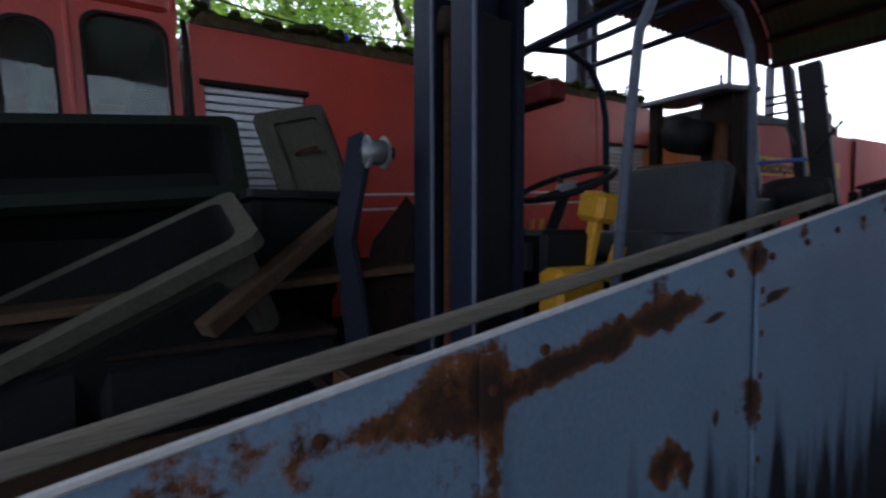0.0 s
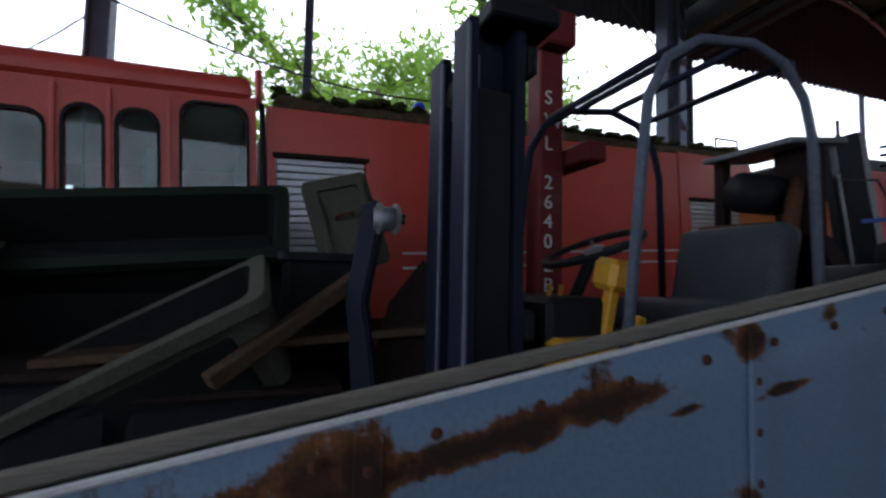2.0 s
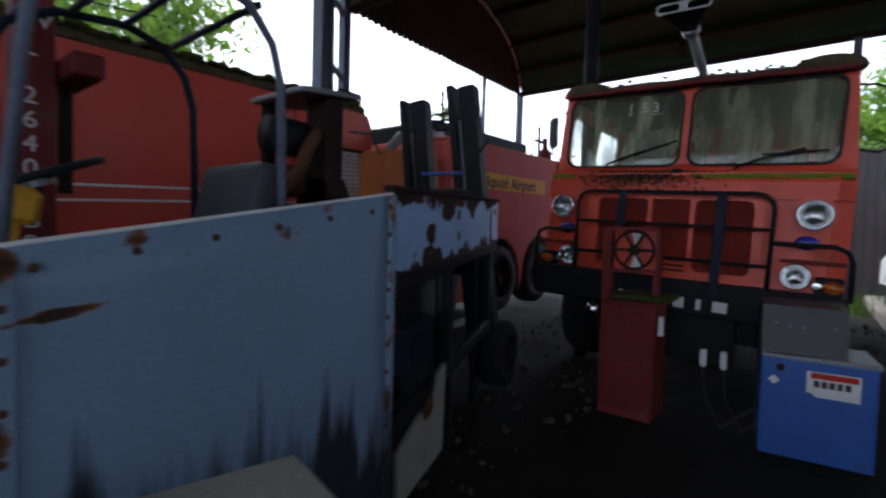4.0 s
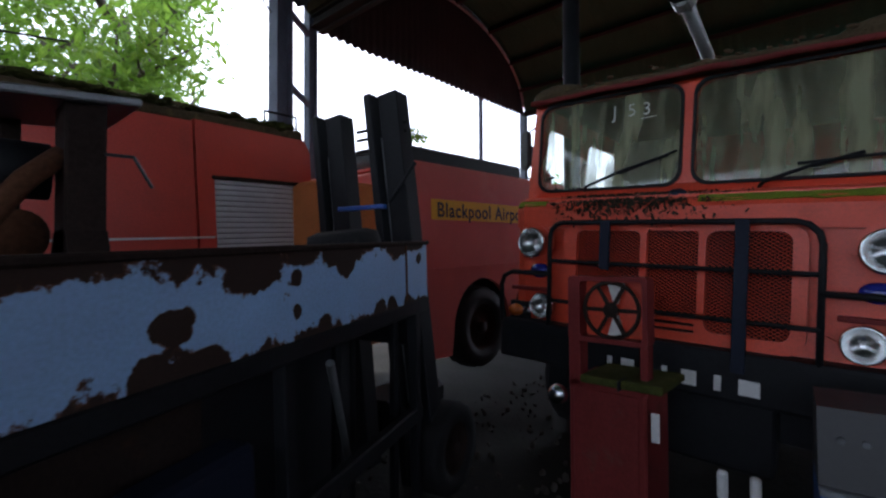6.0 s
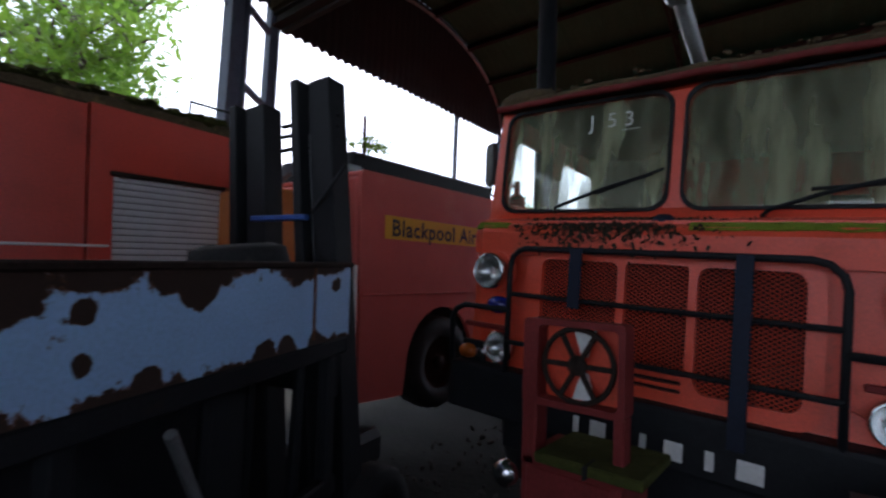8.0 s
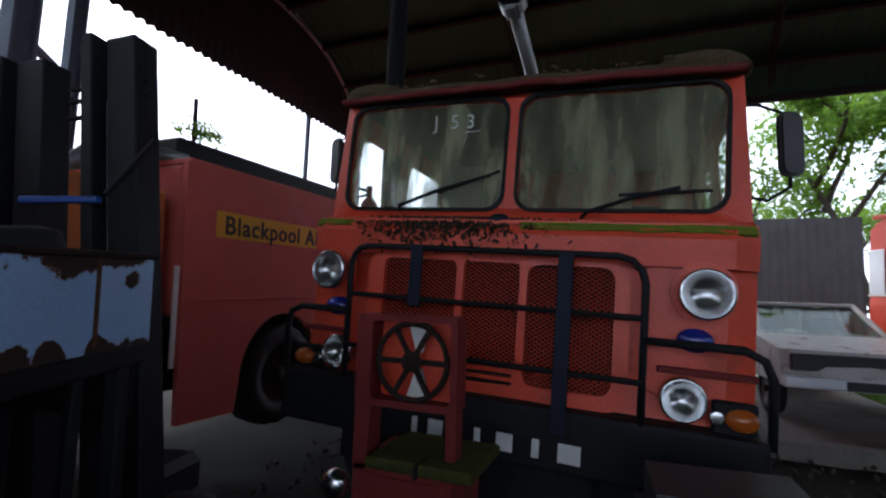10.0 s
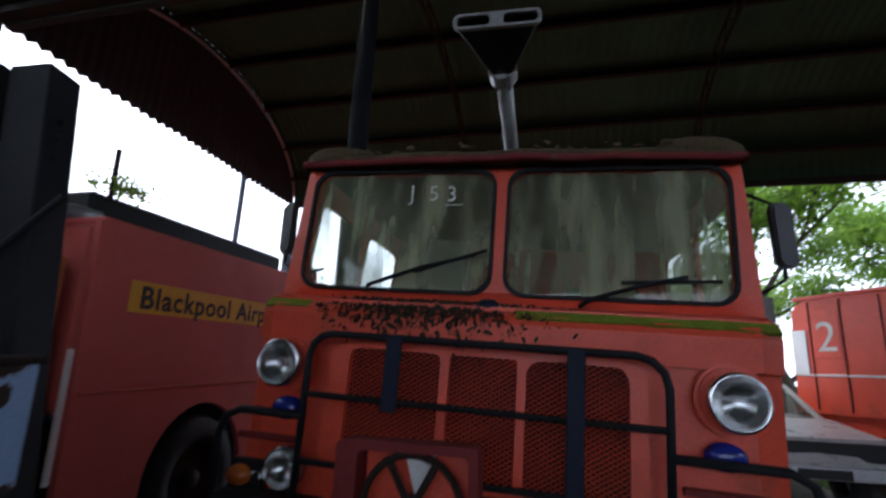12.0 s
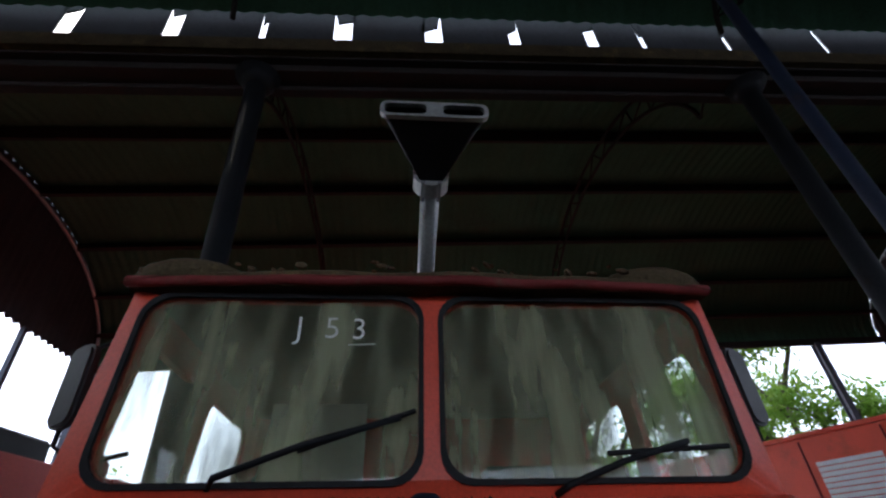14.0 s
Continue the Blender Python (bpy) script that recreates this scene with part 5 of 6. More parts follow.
def second_forklift():
    T = thing("forklift", pose(-1.64, 5.08, 0, 0, 0, 12), "second forklift with tall black mast and blue bar", "forklift")
    for x, lean, z1 in ((-0.25, -6, 2.57), (0.28, -7, 2.66)):
        m = part("mast_channel", box(-0.03, 0.03, -0.10, 0.10, 0.1, z1, 0.006), BLACK, T, "black steel mast channel", m=pose(x, 0, 0, 0, lean, 0))
        part("outer_channel", box(0.065, 0.215, -0.06, 0.08, 0.1, z1 - 0.02, 0.006), BLACK, m)
        part("chain", box(0.035, 0.045, -0.03, 0.02, 0.6, z1 - 0.3, 0.002), GREY, m)
    for z, r in ((2.36, 0.012), (2.28, 0.012), (2.42, 0.012)):
        part("mast_cross", rod((-0.2, 0, z), (0.22, 0, z + 0.02), r), BLACK, T)
    part("blue_bar", box(-0.28, 0.12, -0.12, -0.08, 1.86, 1.89, 0.006), BLUE, T, "bright blue cross bar")
    part("brace", rod((0.15, -0.1, 1.9), (0.32, -0.05, 2.15), 0.012), BLACK, T)
    part("carriage", box(-0.4, 0.4, -0.16, -0.11, 1.0, 1.25, 0.01), BLACK, T)
    part("body", box(-0.45, -0.05, 0.15, 1.0, 0.25, 0.5, 0.05), BLACK, T)
    for s in (-1, 1):
        wheel(T, s * 0.42, 0.15, 0.3, 0.3, 0.18, DARKRUST, s)


second_forklift()

_t = thing("spare_tyre", pose(-1.42, 4.62, 1.60, 8, 0, 0), "worn black tyre lying on the trailer", "tyre")
part("tyre", lathe([(0.09, -0.08), (0.14, -0.1), (0.20, -0.08), (0.215, 0), (0.20, 0.08), (0.14, 0.1), (0.09, 0.08), (0.085, 0), (0.09, -0.08)], 32), RUBBER, _t, smooth=True)
part("rim", lathe([(0.09, 0.05), (0.06, 0.0), (0, 0.0)], 24), DARKRUST, _t, smooth=True)
_t = thing("tyre_rack", pose(-1.42, 4.62, 0), "dark steel rack under a tyre", "rack")
for _x, _y in ((-0.2, -0.2), (0.2, -0.2), (-0.2, 0.2), (0.2, 0.2)):
    part("leg", box(_x - 0.02, _x + 0.02, _y - 0.02, _y + 0.02, 0, 1.48, 0.004), BLACK, _t)
part("shelf", box(-0.25, 0.25, -0.25, 0.25, 1.46, 1.50, 0.006), BLACK, _t)


def crane_post():
    T = thing("hoist_post", pose(-1.78, 2.20, 0), "red-brown hoist post with white stencilled load limit", "hoist")
    part("post", box(-0.07, 0.07, -0.07, 0.07, 0, 2.70, 0.008), RED_DULL, T)
    part("head", box(-0.1, 0.16, -0.09, 0.09, 2.58, 2.76, 0.012), RED_DULL, T)
    part("second_post", box(-0.04, 0.04, -0.28, -0.20, 0, 2.55, 0.006), DARKRUST, T)
    part("jib_plate", box(-0.3, 0.25, 0.08, 0.2, 1.98, 2.08, 0.01), RED_DULL, T, "red tool tray on the post")
    part("prong", rod((-0.1, 0.14, 1.5), (-0.1, 0.14, 1.98), 0.03), DARKRUST, T)
    for ch, z in (("S", 2.30), ("W", 2.18), ("L", 2.06), ("2", 1.86), ("6", 1.76), ("4", 1.66), ("0", 1.56), ("L", 1.44), ("B", 1.34), ("S", 1.24)):
        words(ch, 0.10, pose(0.0715, -0.045, z, 0, 0, 90), WHITE, T, "stencil_letter")


crane_post()


# ---- heap of tubs and boards behind the rail ----
def tub(m, L, W, D, outer, label):
    """An open moulded tub: tapered shell, thick turned rim, recessed side panels."""
    T = thing("storage_tub", m, label, "tub", "heap of tubs")
    b = bmesh.new()
    def ring(x, y, z, r=0.05):
        return [b.verts.new((p, -q, z)) for p, q in [(u, v) for u, v in rounded(-x, x, L / 2 - y, L / 2 + y, r, 4)]]
    y = L / 2
    rings = [ring(W / 2 - 0.05, y - 0.06, -D), ring(W / 2 - 0.015, y - 0.02, -0.05), ring(W / 2 - 0.015, y - 0.02, -0.045), ring(W / 2 + 0.02, y + 0.02, -0.045), ring(W / 2 + 0.02, y + 0.02, 0.0), ring(W / 2 - 0.035, y - 0.035, 0.0), ring(W / 2 - 0.07, y - 0.08, -D + 0.03)]
    for r, q in zip(rings[:6], rings[1:6]):
        for k in range(len(r)):
            b.faces.new((r[k], r[(k + 1) % len(r)], q[(k + 1) % len(r)], q[k]))
    b.faces.new(rings[0][::-1])
    c = bmesh.new()
    top_in, low_in = [[c.verts.new(v.co) for v in r] for r in rings[5:7]]
    for k in range(len(top_in)):
        c.faces.new((top_in[k], top_in[(k + 1) % len(top_in)], low_in[(k + 1) % len(top_in)], low_in[k]))
    c.faces.new(low_in)
    bmesh.ops.delete(b, geom=rings[6], context="VERTS")
    bmesh.ops.recalc_face_normals(b, faces=b.faces[:])
    part("shell", b, outer, T)
    part("inside", c, TUB_IN, T, "grimy tub inside with shade in its colour")
    part("liner", box(-W / 2 + 0.075, W / 2 - 0.075, -L + 0.085, -0.085, -D + 0.032, -D + 0.05, 0.004), TUB_IN, T, "grimy tub floor with shade in its colour")
    # Flat dark panels; the shade of the recesses is in their colour.
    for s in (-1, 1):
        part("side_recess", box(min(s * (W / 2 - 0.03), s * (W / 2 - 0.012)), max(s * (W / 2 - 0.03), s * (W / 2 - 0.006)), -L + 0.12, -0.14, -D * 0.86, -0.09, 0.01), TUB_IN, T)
    return T


tub(pose(-1.42, 0.84, 1.40, 30, 20, 3), 1.15, 0.40, 0.36, TUB, "open grey fibreglass tub tipped on a heap")
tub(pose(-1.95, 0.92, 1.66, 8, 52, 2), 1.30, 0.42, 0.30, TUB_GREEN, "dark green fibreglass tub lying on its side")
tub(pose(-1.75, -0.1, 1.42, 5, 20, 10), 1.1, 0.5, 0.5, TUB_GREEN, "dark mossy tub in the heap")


def hatch():
    T = thing("hatch_lid", pose(-1.92, 1.20, 1.66, -14, -16, 90), "weathered grey fibreglass hatch lid", "lid")
    part("lid", slab(rounded(-0.16, 0.16, -0.24, 0.24, 0.03), 0.05, None, bevel=0.01), TUB, T)
    part("raised_frame", slab(rounded(-0.125, 0.125, -0.2, 0.2, 0.02), 0.02, Matrix.Translation((0, -0.02, 0)), None, [rounded(-0.1, 0.1, -0.17, 0.17, 0.02)]), TUB, T)
    part("handle", tube([(-0.04, 0, 0.02), (-0.04, -0.05, 0.02), (0.04, -0.05, 0.02), (0.04, 0, 0.02)], 0.008, 8), RUST, T)


hatch()


def tow_arm():
    T = thing("tow_arm", pose(-1.35, 1.20, 0.05), "blue-grey steel tow arm with rounded head", "tow arm")
    part("arm", slab([(-0.03, 0.8), (0.07, 0.8), (0.02, 1.15), (0.0, 1.25), (0.06, 1.58), (0.03, 1.63), (-0.02, 1.61), (-0.075, 1.25), (-0.06, 1.15)], 0.07, pose(0, 0, 0, 0, 0, 60), bevel=0.01), BLUEBLACK, T)
    part("head", rod((0.0, 0.03, 1.56), (0.02, 0.11, 1.56), 0.045, n=18), GREY, T, smooth=True)
    for q in (0.035, 0.095):
        part("lug", slab([(0.04 * math.cos(radians(g)), 0.058 * math.sin(radians(g))) for g in range(0, 360, 30)], 0.018, pose(0.005 + q * 0.2, q, 1.56, 0, 0, 12), bevel=0.004), GALV, T, "pale worn cheek plate")
    part("pin", rod((0.0, 0.02, 1.56), (0.028, 0.14, 1.56), 0.02, n=12), CHROME, T)
    part("foot", box(-0.2, 0.2, -0.16, 0.16, 0.78, 0.82, 0.01), DARKRUST, T)
    part("guard_sheet", slab([(-0.1, 0.8), (0.28, 0.8), (0.32, 1.2), (0.15, 1.42), (0.02, 1.25)], 0.015, pose(-0.12, 0.1, 0, 0, 0, 75)), DARKRUST, T, "dark bent sheet behind the arm")


tow_arm()


def board(p, q, w, t, material, label, name="plank"):
    p, q = Vector(p), Vector(q)
    L = (q - p).length
    m = Matrix.Translation(p) @ (q - p).to_track_quat("Y", "Z").to_matrix().to_4x4()
    b = box(-w / 2, w / 2, 0, L, -t / 2, t / 2, 0.005)
    o = part(name, b, material)
    o.matrix_world = m
    tagged(o, label, "plank")


board((-1.22, 0.72, 1.07), (-1.46, 1.2, 1.40), 0.07, 0.05, WOODBROWN, "long weathered timber leaning on the heap")
board((-0.75, 0.35, 0.72), (-1.02, 1.2, 0.80), 0.30, 0.03, WOODBROWN, "stained plywood sheet lying on the trailer")
board((-1.7, 0.2, 1.1), (-1.6, 1.5, 1.2), 0.5, 0.03, WOODBROWN, "dark board under the tubs")
for _x, _y0, _y1, _z in ((-0.98, 0.1, 0.75, 0.78), (-1.0, 0.78, 1.28, 0.80)):
    _t = thing("wooden_crate", pose(_x, _y0, 0.5), "brown slatted wooden crate on the trailer", "crate", "crates")
    for _k in range(3):
        part("slat", box(0.2, 0.22, 0, _y1 - _y0, 0.02 + 0.09 * _k, 0.1 + 0.09 * _k, 0.004), WOODBROWN, _t)
    part("lid", box(-0.25, 0.22, 0, _y1 - _y0, 0.285, 0.305, 0.004), WOODBROWN, _t)
    part("end", box(-0.25, 0.2, 0, 0.02, 0.0, 0.285, 0.004), WOODBROWN, _t)
    part("end", box(-0.25, 0.2, _y1 - _y0 - 0.02, _y1 - _y0, 0.0, 0.285, 0.004), WOODBROWN, _t)
# Filler bins under the heap; their blacks stand in for its deep shade.
_t = thing("junk_support", pose(-1.6, 0.4, 0.5), "row of lidded bins added under the heap, blackened for shade", "bin")
part("bin", box(-0.47, -0.455, -1.4, 0.95, 0, 0.98, 0.004), TUB_IN, _t, "back board of the bins with shade in its colour")
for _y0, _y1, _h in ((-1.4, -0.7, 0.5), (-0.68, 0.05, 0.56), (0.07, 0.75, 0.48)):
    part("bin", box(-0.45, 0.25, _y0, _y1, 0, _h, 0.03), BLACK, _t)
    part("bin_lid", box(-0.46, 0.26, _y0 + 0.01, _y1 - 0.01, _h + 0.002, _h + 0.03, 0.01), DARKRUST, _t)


_b = tube([(-1.55, -0.35, 2.15), (-1.5, -0.2, 2.02), (-1.45, -0.12, 1.92), (-1.42, 0.02, 1.8), (-1.4, 0.1, 1.7)], 0.008, 6)
tube([(-1.5, -0.2, 2.02), (-1.42, -0.05, 2.0), (-1.38, 0.02, 1.95)], 0.004, 5, False, _b)
tube([(-1.55, -0.35, 2.15), (-1.7, -0.5, 2.3), (-1.8, -0.8, 2.35), (-1.75, -0.9, 1.4)], 0.009, 6, False, _b)
tagged(part("dead_branch", _b, BARK), "dry dead branch hanging over the heap", "branch")
_t = thing("metal_box", pose(-1.02, 1.06, 0.806), "small brown tin box with a folded lid", "box")
part("body", box(-0.16, 0.16, 0, 0.2, 0, 0.12, 0.008), RUST, _t)
part("lid", box(-0.165, 0.165, -0.005, 0.205, 0.122, 0.134, 0.004), WOODBROWN, _t)
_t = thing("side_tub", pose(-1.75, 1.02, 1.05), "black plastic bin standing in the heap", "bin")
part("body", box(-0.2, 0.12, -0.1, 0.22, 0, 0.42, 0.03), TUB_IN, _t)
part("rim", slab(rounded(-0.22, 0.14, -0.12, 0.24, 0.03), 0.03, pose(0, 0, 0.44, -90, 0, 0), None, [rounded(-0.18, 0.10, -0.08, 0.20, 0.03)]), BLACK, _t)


# ---- louvred box, fan pillar and blue tester on the floor ----
def louvre_box():
    T = thing("heater_unit", pose(0.13, 1.9, 0, 0, 0, -14), "grimy cream metal heater box with louvres", "heater")
    part("casing", box(0, 0.42, 0.0, 0.26, 0.25, 0.96, 0.012, None, None, 2), ACGREY, T)
    part("top", box(-0.012, 0.43, -0.012, 0.272, 0.955, 0.975, 0.006), ACGREY, T)
    for k in range(10):
        part("louvre", box(0.04, 0.38, -0.012, 0.004, 0.35 + 0.05 * k, 0.375 + 0.05 * k, 0.004, None), ACGREY, T)
    part("plinth", box(0.02, 0.4, 0.02, 0.24, 0.0, 0.25, 0.01), BLACK, T)


louvre_box()


def fan_pillar():
    T = thing("reel_cabinet", pose(-0.37, 5.3, 0), "dull red hose reel cabinet with spoked wheel", "cabinet")
    part("body", box(0.0, 0.40, 0.0, 0.34, 0.0, 0.9, 0.012), RED_DULL, T)
    part("door", box(0.03, 0.37, -0.012, 0.0, 0.08, 0.86, 0.006), RED_DULL, T)
    fr = slab(rounded(0.0, 0.41, 1.10, 1.44, 0.02), 0.10, None, None, [rounded(0.065, 0.385, 1.125, 1.415, 0.02)])
    part("frame", fr, RED_DULL, T, "worn red metal frame")
    part("leg", box(0.0, 0.065, 0.0, 0.10, 0.86, 1.11, 0.006), RED_DULL, T)
    part("leg", box(0.37, 0.41, 0.0, 0.08, 0.86, 1.11, 0.006), RED_DULL, T)
    part("back", box(0.06, 0.4, 0.085, 0.095, 1.11, 1.43), RED, T)
    wh = part("hand_wheel", tube([(0.225 + 0.14 * math.cos(2 * math.pi * k / 32), 0.02, 1.27 + 0.14 * math.sin(2 * math.pi * k / 32)) for k in range(32)], 0.011, 8, True), DARKRUST, T, "rusty six-spoked wheel", True)
    for k in range(6):
        a = math.pi * k / 3
        part("spoke", box(-0.01, 0.01, -0.006, 0.006, 0, 0.135, 0.002, None, pose(0.225, 0.02, 1.27, 0, math.degrees(a) + 90, 0)), DARKRUST, wh)
    part("hub", lathe([(0.04, 0), (0.035, 0.02), (0, 0.024)], 16), DARKRUST, wh, smooth=True, m=pose(0.225, 0.02, 1.27, 90))
    for s in (-1, 1):
        z0 = 1.27
        part("white_wedge", slab([(0.235 - 0.012, z0 + s * 0.03), (0.235 + 0.012, z0 + s * 0.03), (0.235 + 0.045, z0 + s * 0.135), (0.235 - 0.045, z0 + s * 0.135)][::s], 0.01, Matrix.Translation((0, 0.06, 0))), WHITE, T, "pale painted wedge")
    part("step", box(0.10, 0.50, -0.08, 0.28, 0.905, 0.945, 0.008), MOSSDARK, T, "dark mossy plank laid on top")
    part("step_tear", box(0.30, 0.31, -0.104, 0.0, 0.90, 0.948, 0.002), BLACK, T)
    part("spot_lamp", lathe([(0.055, 0), (0.05, 0.03), (0.03, 0.045), (0, 0.05)], 18), CHROME, T, "small chrome lamp", True, pose(-0.06, 0.0, 0.8, 90, 0, 0))
    part("white_tag", box(0.42, 0.46, 0.0, 0.006, 0.66, 0.80, 0.002), WHITE, T)


fan_pillar()


def tester():
    T = thing("workshop_tester", pose(0.68, 5.2, 0, 0, 0, 6), "blue workshop tester with sloped grey control panel", "machine")
    part("case", box(0, 0.56, 0, 0.42, 0.05, 0.66, 0.015, None, None, 2), BLUE, T, "scratched blue metal case")
    b = bmesh.new()
    pr = [(0.02, 0.66), (0.06, 0.97), (0.30, 0.99), (0.40, 0.66)]
    A, B = [b.verts.new((0.0, y, z)) for y, z in pr], [b.verts.new((0.42, y, z)) for y, z in pr]
    b.faces.new(A), b.faces.new(B[::-1])
    for k in range(4):
        b.faces.new((A[k], B[k], B[(k + 1) % 4], A[(k + 1) % 4]))
    bmesh.ops.recalc_face_normals(b, faces=b.faces[:])
    part("control_panel", b, BLACKPLASTIC, T, "dark sloped control panel")
    part("worktop", box(0.0, 0.57, -0.01, 0.43, 0.655, 0.685, 0.006), GREY, T)
    for k in range(5):
        part("dial", rod((0.07 + 0.07 * k, 0.045, 0.86), (0.07 + 0.07 * k, 0.032, 0.858), 0.012, n=10), GREY, T)
    lb = part("label_plate", box(0.23, 0.48, -0.004, 0.0, 0.45, 0.60, 0.001), WHITE, T, "torn white maker's label")
    part("label_band", box(0.25, 0.47, -0.006, -0.004, 0.56, 0.595), REDLENS, lb)
    for k in range(5):
        part("label_mark", box(0.265 + 0.036 * k, 0.292 + 0.036 * k, -0.006, -0.004, 0.51, 0.55), INK, lb)
    part("label_tear", slab([(0.23, 0.44), (0.29, 0.44), (0.25, 0.475), (0.23, 0.47)], 0.003, Matrix.Translation((0, -0.0065, 0))), BLUE, lb, "torn corner of the label")
    part("sticker", box(-0.02, 0.02, -0.004, 0.0, -0.02, 0.02), WHITE, T, m=pose(0.07, 0, 0.52, 0, 45, 0))
    part("vent", rod((0.10, 0.0, 0.60), (0.10, -0.008, 0.60), 0.022, n=14), DARKRUST, T)
    for x in (-0.32, -0.20):
        part("plug", box(x - 0.02, x + 0.02, 0.1, 0.14, 0.50, 0.62, 0.01), WHITE, T, "white hanging plug")
        part("lead", tube([(x, 0.12, 0.50), (x + 0.02, 0.1, 0.3), (x + 0.12, 0.08, 0.12), (x + 0.3, 0.05, 0.3)], 0.006, 6), BLACKPLASTIC, T)


tester()


# ---- far side: white car, second fire truck, sheet fence ----
def car():
    tagged(part("pavement", box(1.9, 3.95, 9.7, 16.0, -0.1, 0.18, 0.03), CONCRETE), "raised worn concrete slab in the yard", "pavement", kind="structure")
    T = thing("car", pose(3.0, 10.35, 0.18, 0, 0, 3), "dirty white old saloon car, flaking bonnet", "car")
    W = 0.8
    b = bmesh.new()
    prof = [(-0.05, 0.45), (-0.08, 0.62), (0.0, 0.86), (0.95, 0.98), (1.5, 0.98), (3.6, 0.95), (4.0, 0.85), (4.05, 0.4)]
    rings = [[b.verts.new((x * (1 if z > 0.9 else 1.0), y + 0.12 * (abs(x) / W) ** 4 * (1 if y < 1 else -1), z)) for y, z in prof] for x in (-W, -W * 0.9, -0.4, 0, 0.4, W * 0.9, W)]
    for r, q in zip(rings, rings[1:]):
        for k in range(len(prof)):
            b.faces.new((r[k], q[k], q[(k + 1) % len(prof)], r[(k + 1) % len(prof)]))
    b.faces.new(rings[0]), b.faces.new(rings[-1][::-1])
    bmesh.ops.recalc_face_normals(b, faces=b.faces[:])
    part("body", b, CARWHITE, T, "white body with flaking bonnet paint")
    part("roof", box(-0.62, 0.62, 1.75, 3.0, 1.36, 1.41, 0.03, None, None, 2), CARWHITE, T)
    for s in (-1, 1):
        for a, c in (((s * 0.72, 1.15, 0.96), (s * 0.60, 1.78, 1.38)), ((s * 0.74, 2.35, 0.96), (s * 0.61, 2.35, 1.38)), ((s * 0.72, 3.5, 0.94), (s * 0.60, 2.95, 1.38))):
            part("pillar", rod(a, c, 0.035, n=8), CARWHITE, T)
        part("front_seat", box(s * 0.35 - 0.22, s * 0.35 + 0.22, 2.1, 2.25, 0.7, 1.2, 0.04), DARKINSIDE, T)
        part("headrest", box(s * 0.35 - 0.1, s * 0.35 + 0.1, 2.14, 2.22, 1.2, 1.32, 0.03), DARKINSIDE, T)
        for dx in (0.40, 0.60):
            part("headlamp", lathe([(0.075, 0), (0.07, 0.02), (0, 0.03)], 18), CHROME, T, "round headlamp", True, pose(s * dx, -0.02, 0.73, 90, 0, 0))
    g = part("windscreen", slab([(-0.70, 0), (0.70, 0), (0.58, 0.72), (-0.58, 0.72)], 0.006, pose(0, 1.2, 0.97, -57, 0, 0)), WINDOW, T)
    g.visible_shadow = False
    part("grille", box(-0.72, 0.72, -0.05, 0.02, 0.63, 0.82, 0.01), BLACKPLASTIC, T, "black grille panel")
    part("bumper", box(-0.83, 0.83, -0.16, -0.02, 0.45, 0.58, 0.03, None, None, 2), ALU, T, "dull bright bumper")
    part("number_plate", box(-0.26, 0.26, -0.166, -0.16, 0.46, 0.56), BLACKPLASTIC, T)
    for s in (-1, 1):
        wheel(T, s * 0.7, 0.75, 0.3, 0.3, 0.17, GREY, s)
        wheel(T, s * 0.7, 3.2, 0.3, 0.3, 0.17, GREY, s)


car()


def number_truck():
    T = thing("fire_truck", pose(3.80, 12.55, 0.0, -2.0, 0, -62), "bright red fire truck with a painted number two", "truck")
    o = [(0.0, 1.2), (5.5, 1.2), (5.5, 2.86), (0.25, 2.86), (0.05, 2.7)]
    part("side", slab(o, 0.06, Matrix.Translation((0, 0, 0))), RED, T, "bright orange-red panelled side")
    part("body", box(0.02, 5.5, 0.06, 2.2, 0.9, 2.82, 0.04), RED, T)
    for x in (0.32, 0.78, 1.3, 2.2, 3.1):
        part("panel_joint", box(x - 0.012, x + 0.012, -0.012, 0.0, 1.25, 2.82, 0.004), RED_DULL, T)
    part("roof_rail", box(0.1, 5.4, -0.03, 0.05, 2.85, 2.91, 0.01), RED, T)
    part("trim", box(0.0, 5.5, -0.012, 0.0, 1.72, 1.75, 0.003), WHITE, T)
    pl = part("number_panel", box(0.36, 0.74, -0.01, 0.0, 1.98, 2.66, 0.004), RED, T)
    words("2", 0.62, pose(0.40, -0.0125, 2.08), WHITE, pl, "number")
    part("locker", box(0.02, 0.25, -0.015, 0.0, 1.75, 2.4, 0.006), ALU, T, "pale blue locker door")
    for k in range(12):
        part("slat", box(2.3, 3.0, -0.02, -0.002, 1.85 + 0.06 * k, 1.90 + 0.06 * k, 0.006), ALU, T)
    part("underside", box(0.2, 5.4, 0.3, 2.0, 0.5, 0.95, 0.02), BLACK, T)
    for x in (1.1, 4.2):
        R = wheel(T, x, 0.2, 0.5, 0.5, 0.3, DARKRUST, 1)
        R.matrix_local = pose(x, 0.2, 0.5, 90, 0, 0)


number_truck()


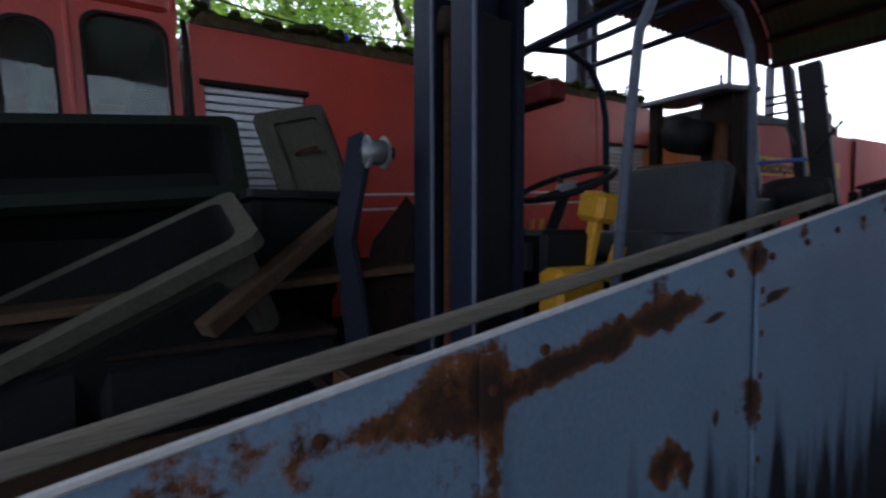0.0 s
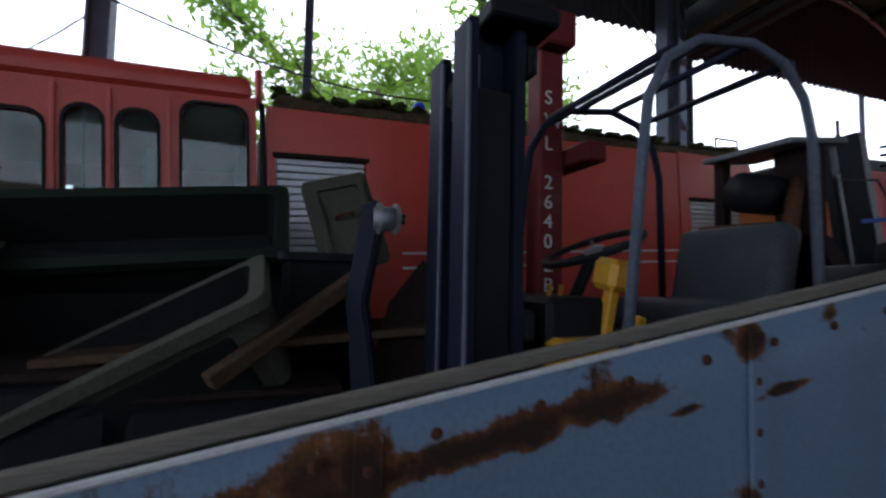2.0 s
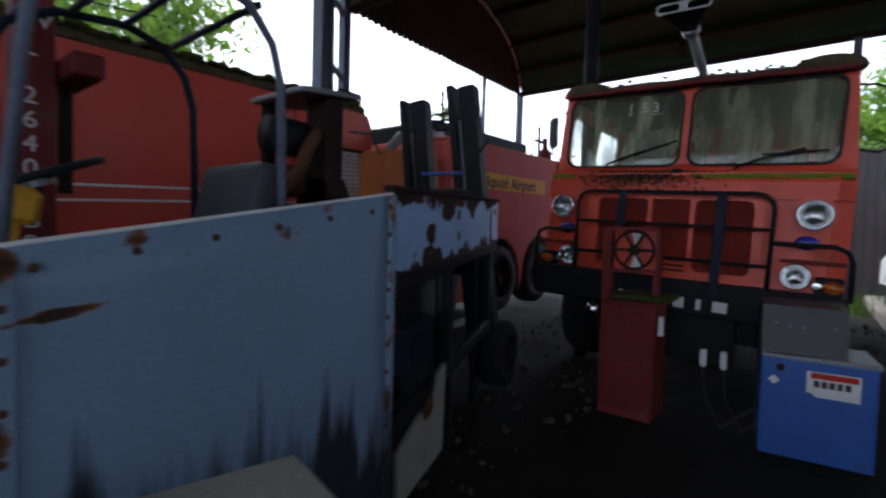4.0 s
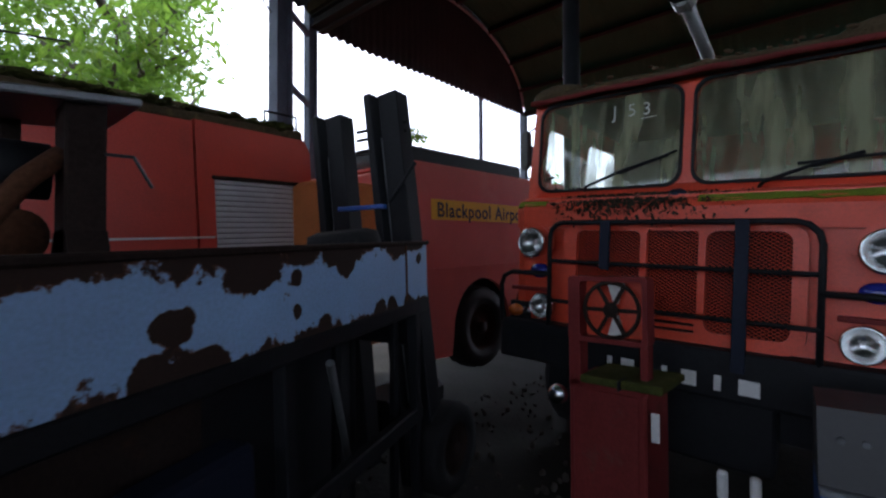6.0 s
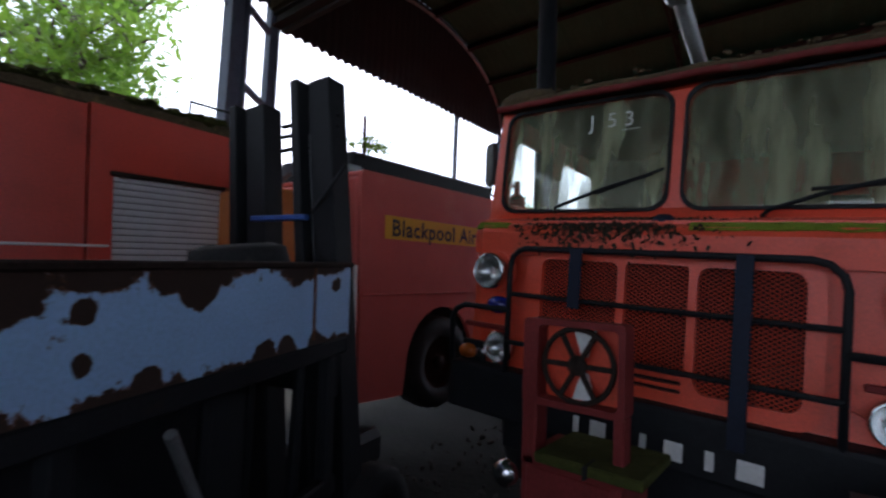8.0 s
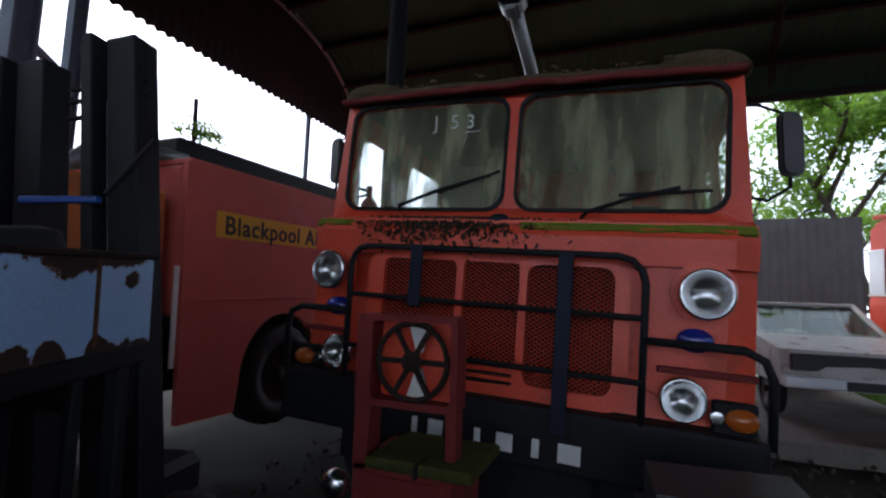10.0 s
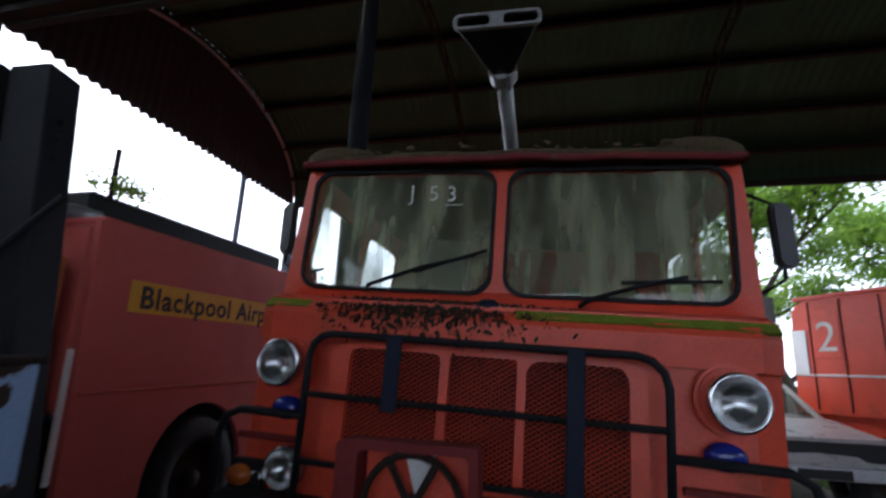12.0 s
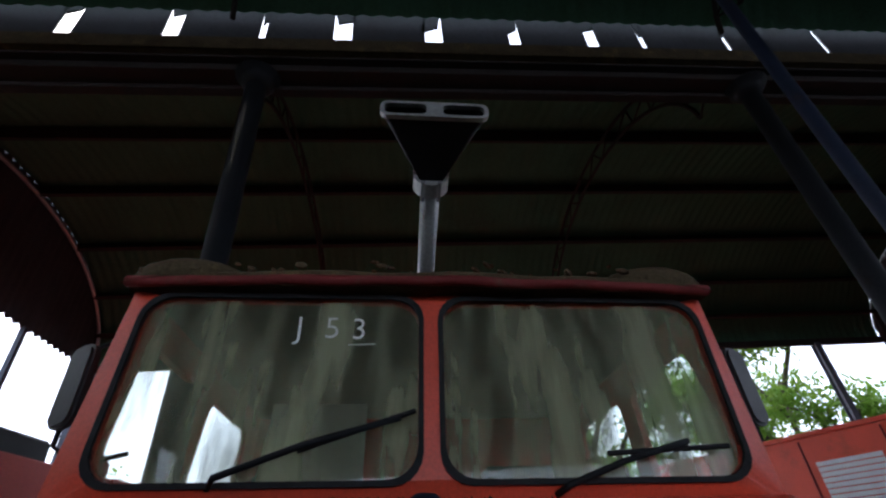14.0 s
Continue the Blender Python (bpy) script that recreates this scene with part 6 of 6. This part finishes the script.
def fence(x0, x1, y, z1):
    b = bmesh.new()
    n = int((x1 - x0) / 0.045)
    lo, hi = [], []
    for i in range(n + 1):
        x, o = x0 + i * 0.045, 0.02 * math.sin(i * math.pi / 2)
        lo.append(b.verts.new((x, y + o, 0)))
        hi.append(b.verts.new((x, y + o, z1)))
    for i in range(n):
        b.faces.new((lo[i], lo[i + 1], hi[i + 1], hi[i]))
    box(x0, x1, y + 0.03, y + 0.09, z1 * 0.85, z1 * 0.85 + 0.08, 0.005, b)
    tagged(part("fence", b, FENCE), "grey corrugated sheet fence", "fence", kind="structure")


fence(1.3, 5.2, 16.3, 3.5)

# rubble, litter and grass
_r = random.Random(11)


def rubble(x0, x1, y0, y1, count, smin, smax, material, name, label):
    b = bmesh.new()
    for _ in range(count):
        c = bmesh.new()
        bmesh.ops.create_icosphere(c, subdivisions=1, radius=_r.uniform(smin, smax))
        for v in c.verts:
            v.co *= _r.uniform(0.75, 1.2)
        c.transform(pose(_r.uniform(x0, x1), _r.uniform(y0, y1), 0.0, _r.uniform(0, 180), _r.uniform(0, 180), _r.uniform(0, 180)) @ Matrix.Diagonal((1.3, 1, 0.6, 1)))
        merge(b, c)
    tagged(part(name, b, material), label, name, kind="stuff")


rubble(-2.4, -0.4, 3.6, 9.5, 420, 0.008, 0.032, STONE, "rubble", "broken stones and litter on the earth floor")
rubble(1.3, 4.0, 5.0, 12.0, 360, 0.01, 0.045, STONE, "rubble", "broken stones and litter on the earth floor")


def grass(x0, x1, y0, y1, count):
    vs, fs = [], []
    for _ in range(count):
        x, y, a, h = _r.uniform(x0, x1), _r.uniform(y0, y1), _r.uniform(0, 6.28), _r.uniform(0.08, 0.4)
        dx, dy = 0.015 * math.cos(a), 0.015 * math.sin(a)
        k = len(vs)
        vs += [(x - dx, y - dy, -0.03), (x + dx, y + dy, -0.03), (x + dy * 4, y - dx * 4, h)]
        fs.append((k, k + 1, k + 2))
    me = bpy.data.meshes.new("grass")
    me.from_pydata(vs, [], fs)
    me.materials.append(GRASS)
    tagged(new("grass", me), "long green grass outside the barn", "grass", kind="stuff")


grass(1.0, 14.0, 13.2, 22.0, 12000)
grass(-16.0, -6.0, -4.0, 16.0, 9000)


# ---- trees ----
def tree(x, y, h, seed, spread, leaves, low=0.25):
    """Tapered trunk, forking limbs and a ragged crown of small leaves gathered in clumps along the twigs."""
    rnd = random.Random(seed)
    T = thing("tree", pose(x, y, -0.05), "leafy green tree behind the open barn", "tree", "trees round the barn")
    b = bmesh.new()
    tips = []

    def limb(p, d, length, r, depth):
        pts, q = [p], p
        for _ in range(5):
            d = (d + Vector((rnd.gauss(0, 0.13), rnd.gauss(0, 0.13), rnd.gauss(0.03, 0.08)))).normalized()
            q = q + d * length / 5
            pts.append(q)
        tube(pts, r, 6, False, b, [r * (1 - 0.13 * k) for k in range(6)])
        if depth >= 2:
            tips.extend(pts[1:])
        if depth < 3:
            for k in range(3 if depth else 6):
                s = pts[2 + (k % 4)] if depth else p + (q - p) * (low + (1 - low) * (k + 0.5) / 6)
                a = rnd.uniform(0, 6.28)
                dd = (d * 0.45 + Vector((math.cos(a), math.sin(a), rnd.uniform(0.0, 0.55)))).normalized()
                limb(s, dd, length * rnd.uniform(0.42, 0.6) * (spread if depth == 0 else 1), r * 0.5, depth + 1)
    limb(Vector((0, 0, 0)), Vector((0, 0, 1)), h * 0.75, h * 0.022, 0)
    part("trunk", b, BARK, T, smooth=True)
    vs, fs = [], []
    per = max(1, leaves // max(1, len(tips)))
    for t in tips:
        for _ in range(per):
            c = t + Vector((rnd.gauss(0, 0.3), rnd.gauss(0, 0.3), rnd.gauss(-0.03, 0.24)))
            d = Vector((rnd.gauss(0, 1), rnd.gauss(0, 1), rnd.gauss(-0.5, 0.6))).normalized()
            w = d.cross(Vector((rnd.gauss(0, 0.5), rnd.gauss(0, 0.5), 1))).normalized()
            s = rnd.uniform(0.07, 0.14)
            k = len(vs)
            n2 = d.cross(w) * s * 0.12
            vs += [c - d * s, c + w * s * 0.38 + n2, c + d * s, c - w * s * 0.38 + n2]
            fs += [(k, k + 1, k + 2), (k, k + 2, k + 3)]
    me = bpy.data.meshes.new("crown")
    me.from_pydata([tuple(v) for v in vs], [], fs)
    me.materials.append(LEAF)
    o = new("crown", me)
    o.parent = T
    return T


tree(-9.8, 2.9, 7.5, 1, 1.1, 9000)
tree(-10.8, 6.0, 8.4, 2, 1.25, 10000)
tree(-12.5, -1.8, 5.2, 3, 1.0, 7000)
tree(-14.0, 9.0, 5.0, 4, 1.0, 8000)
tree(6.5, 18.5, 7.0, 5, 1.3, 16000)
tree(10.5, 17.5, 7.5, 6, 1.3, 16000)
tree(2.6, 20.5, 5.5, 7, 1.2, 9000)
tree(-8.0, 19.0, 4.2, 8, 1.1, 7000)
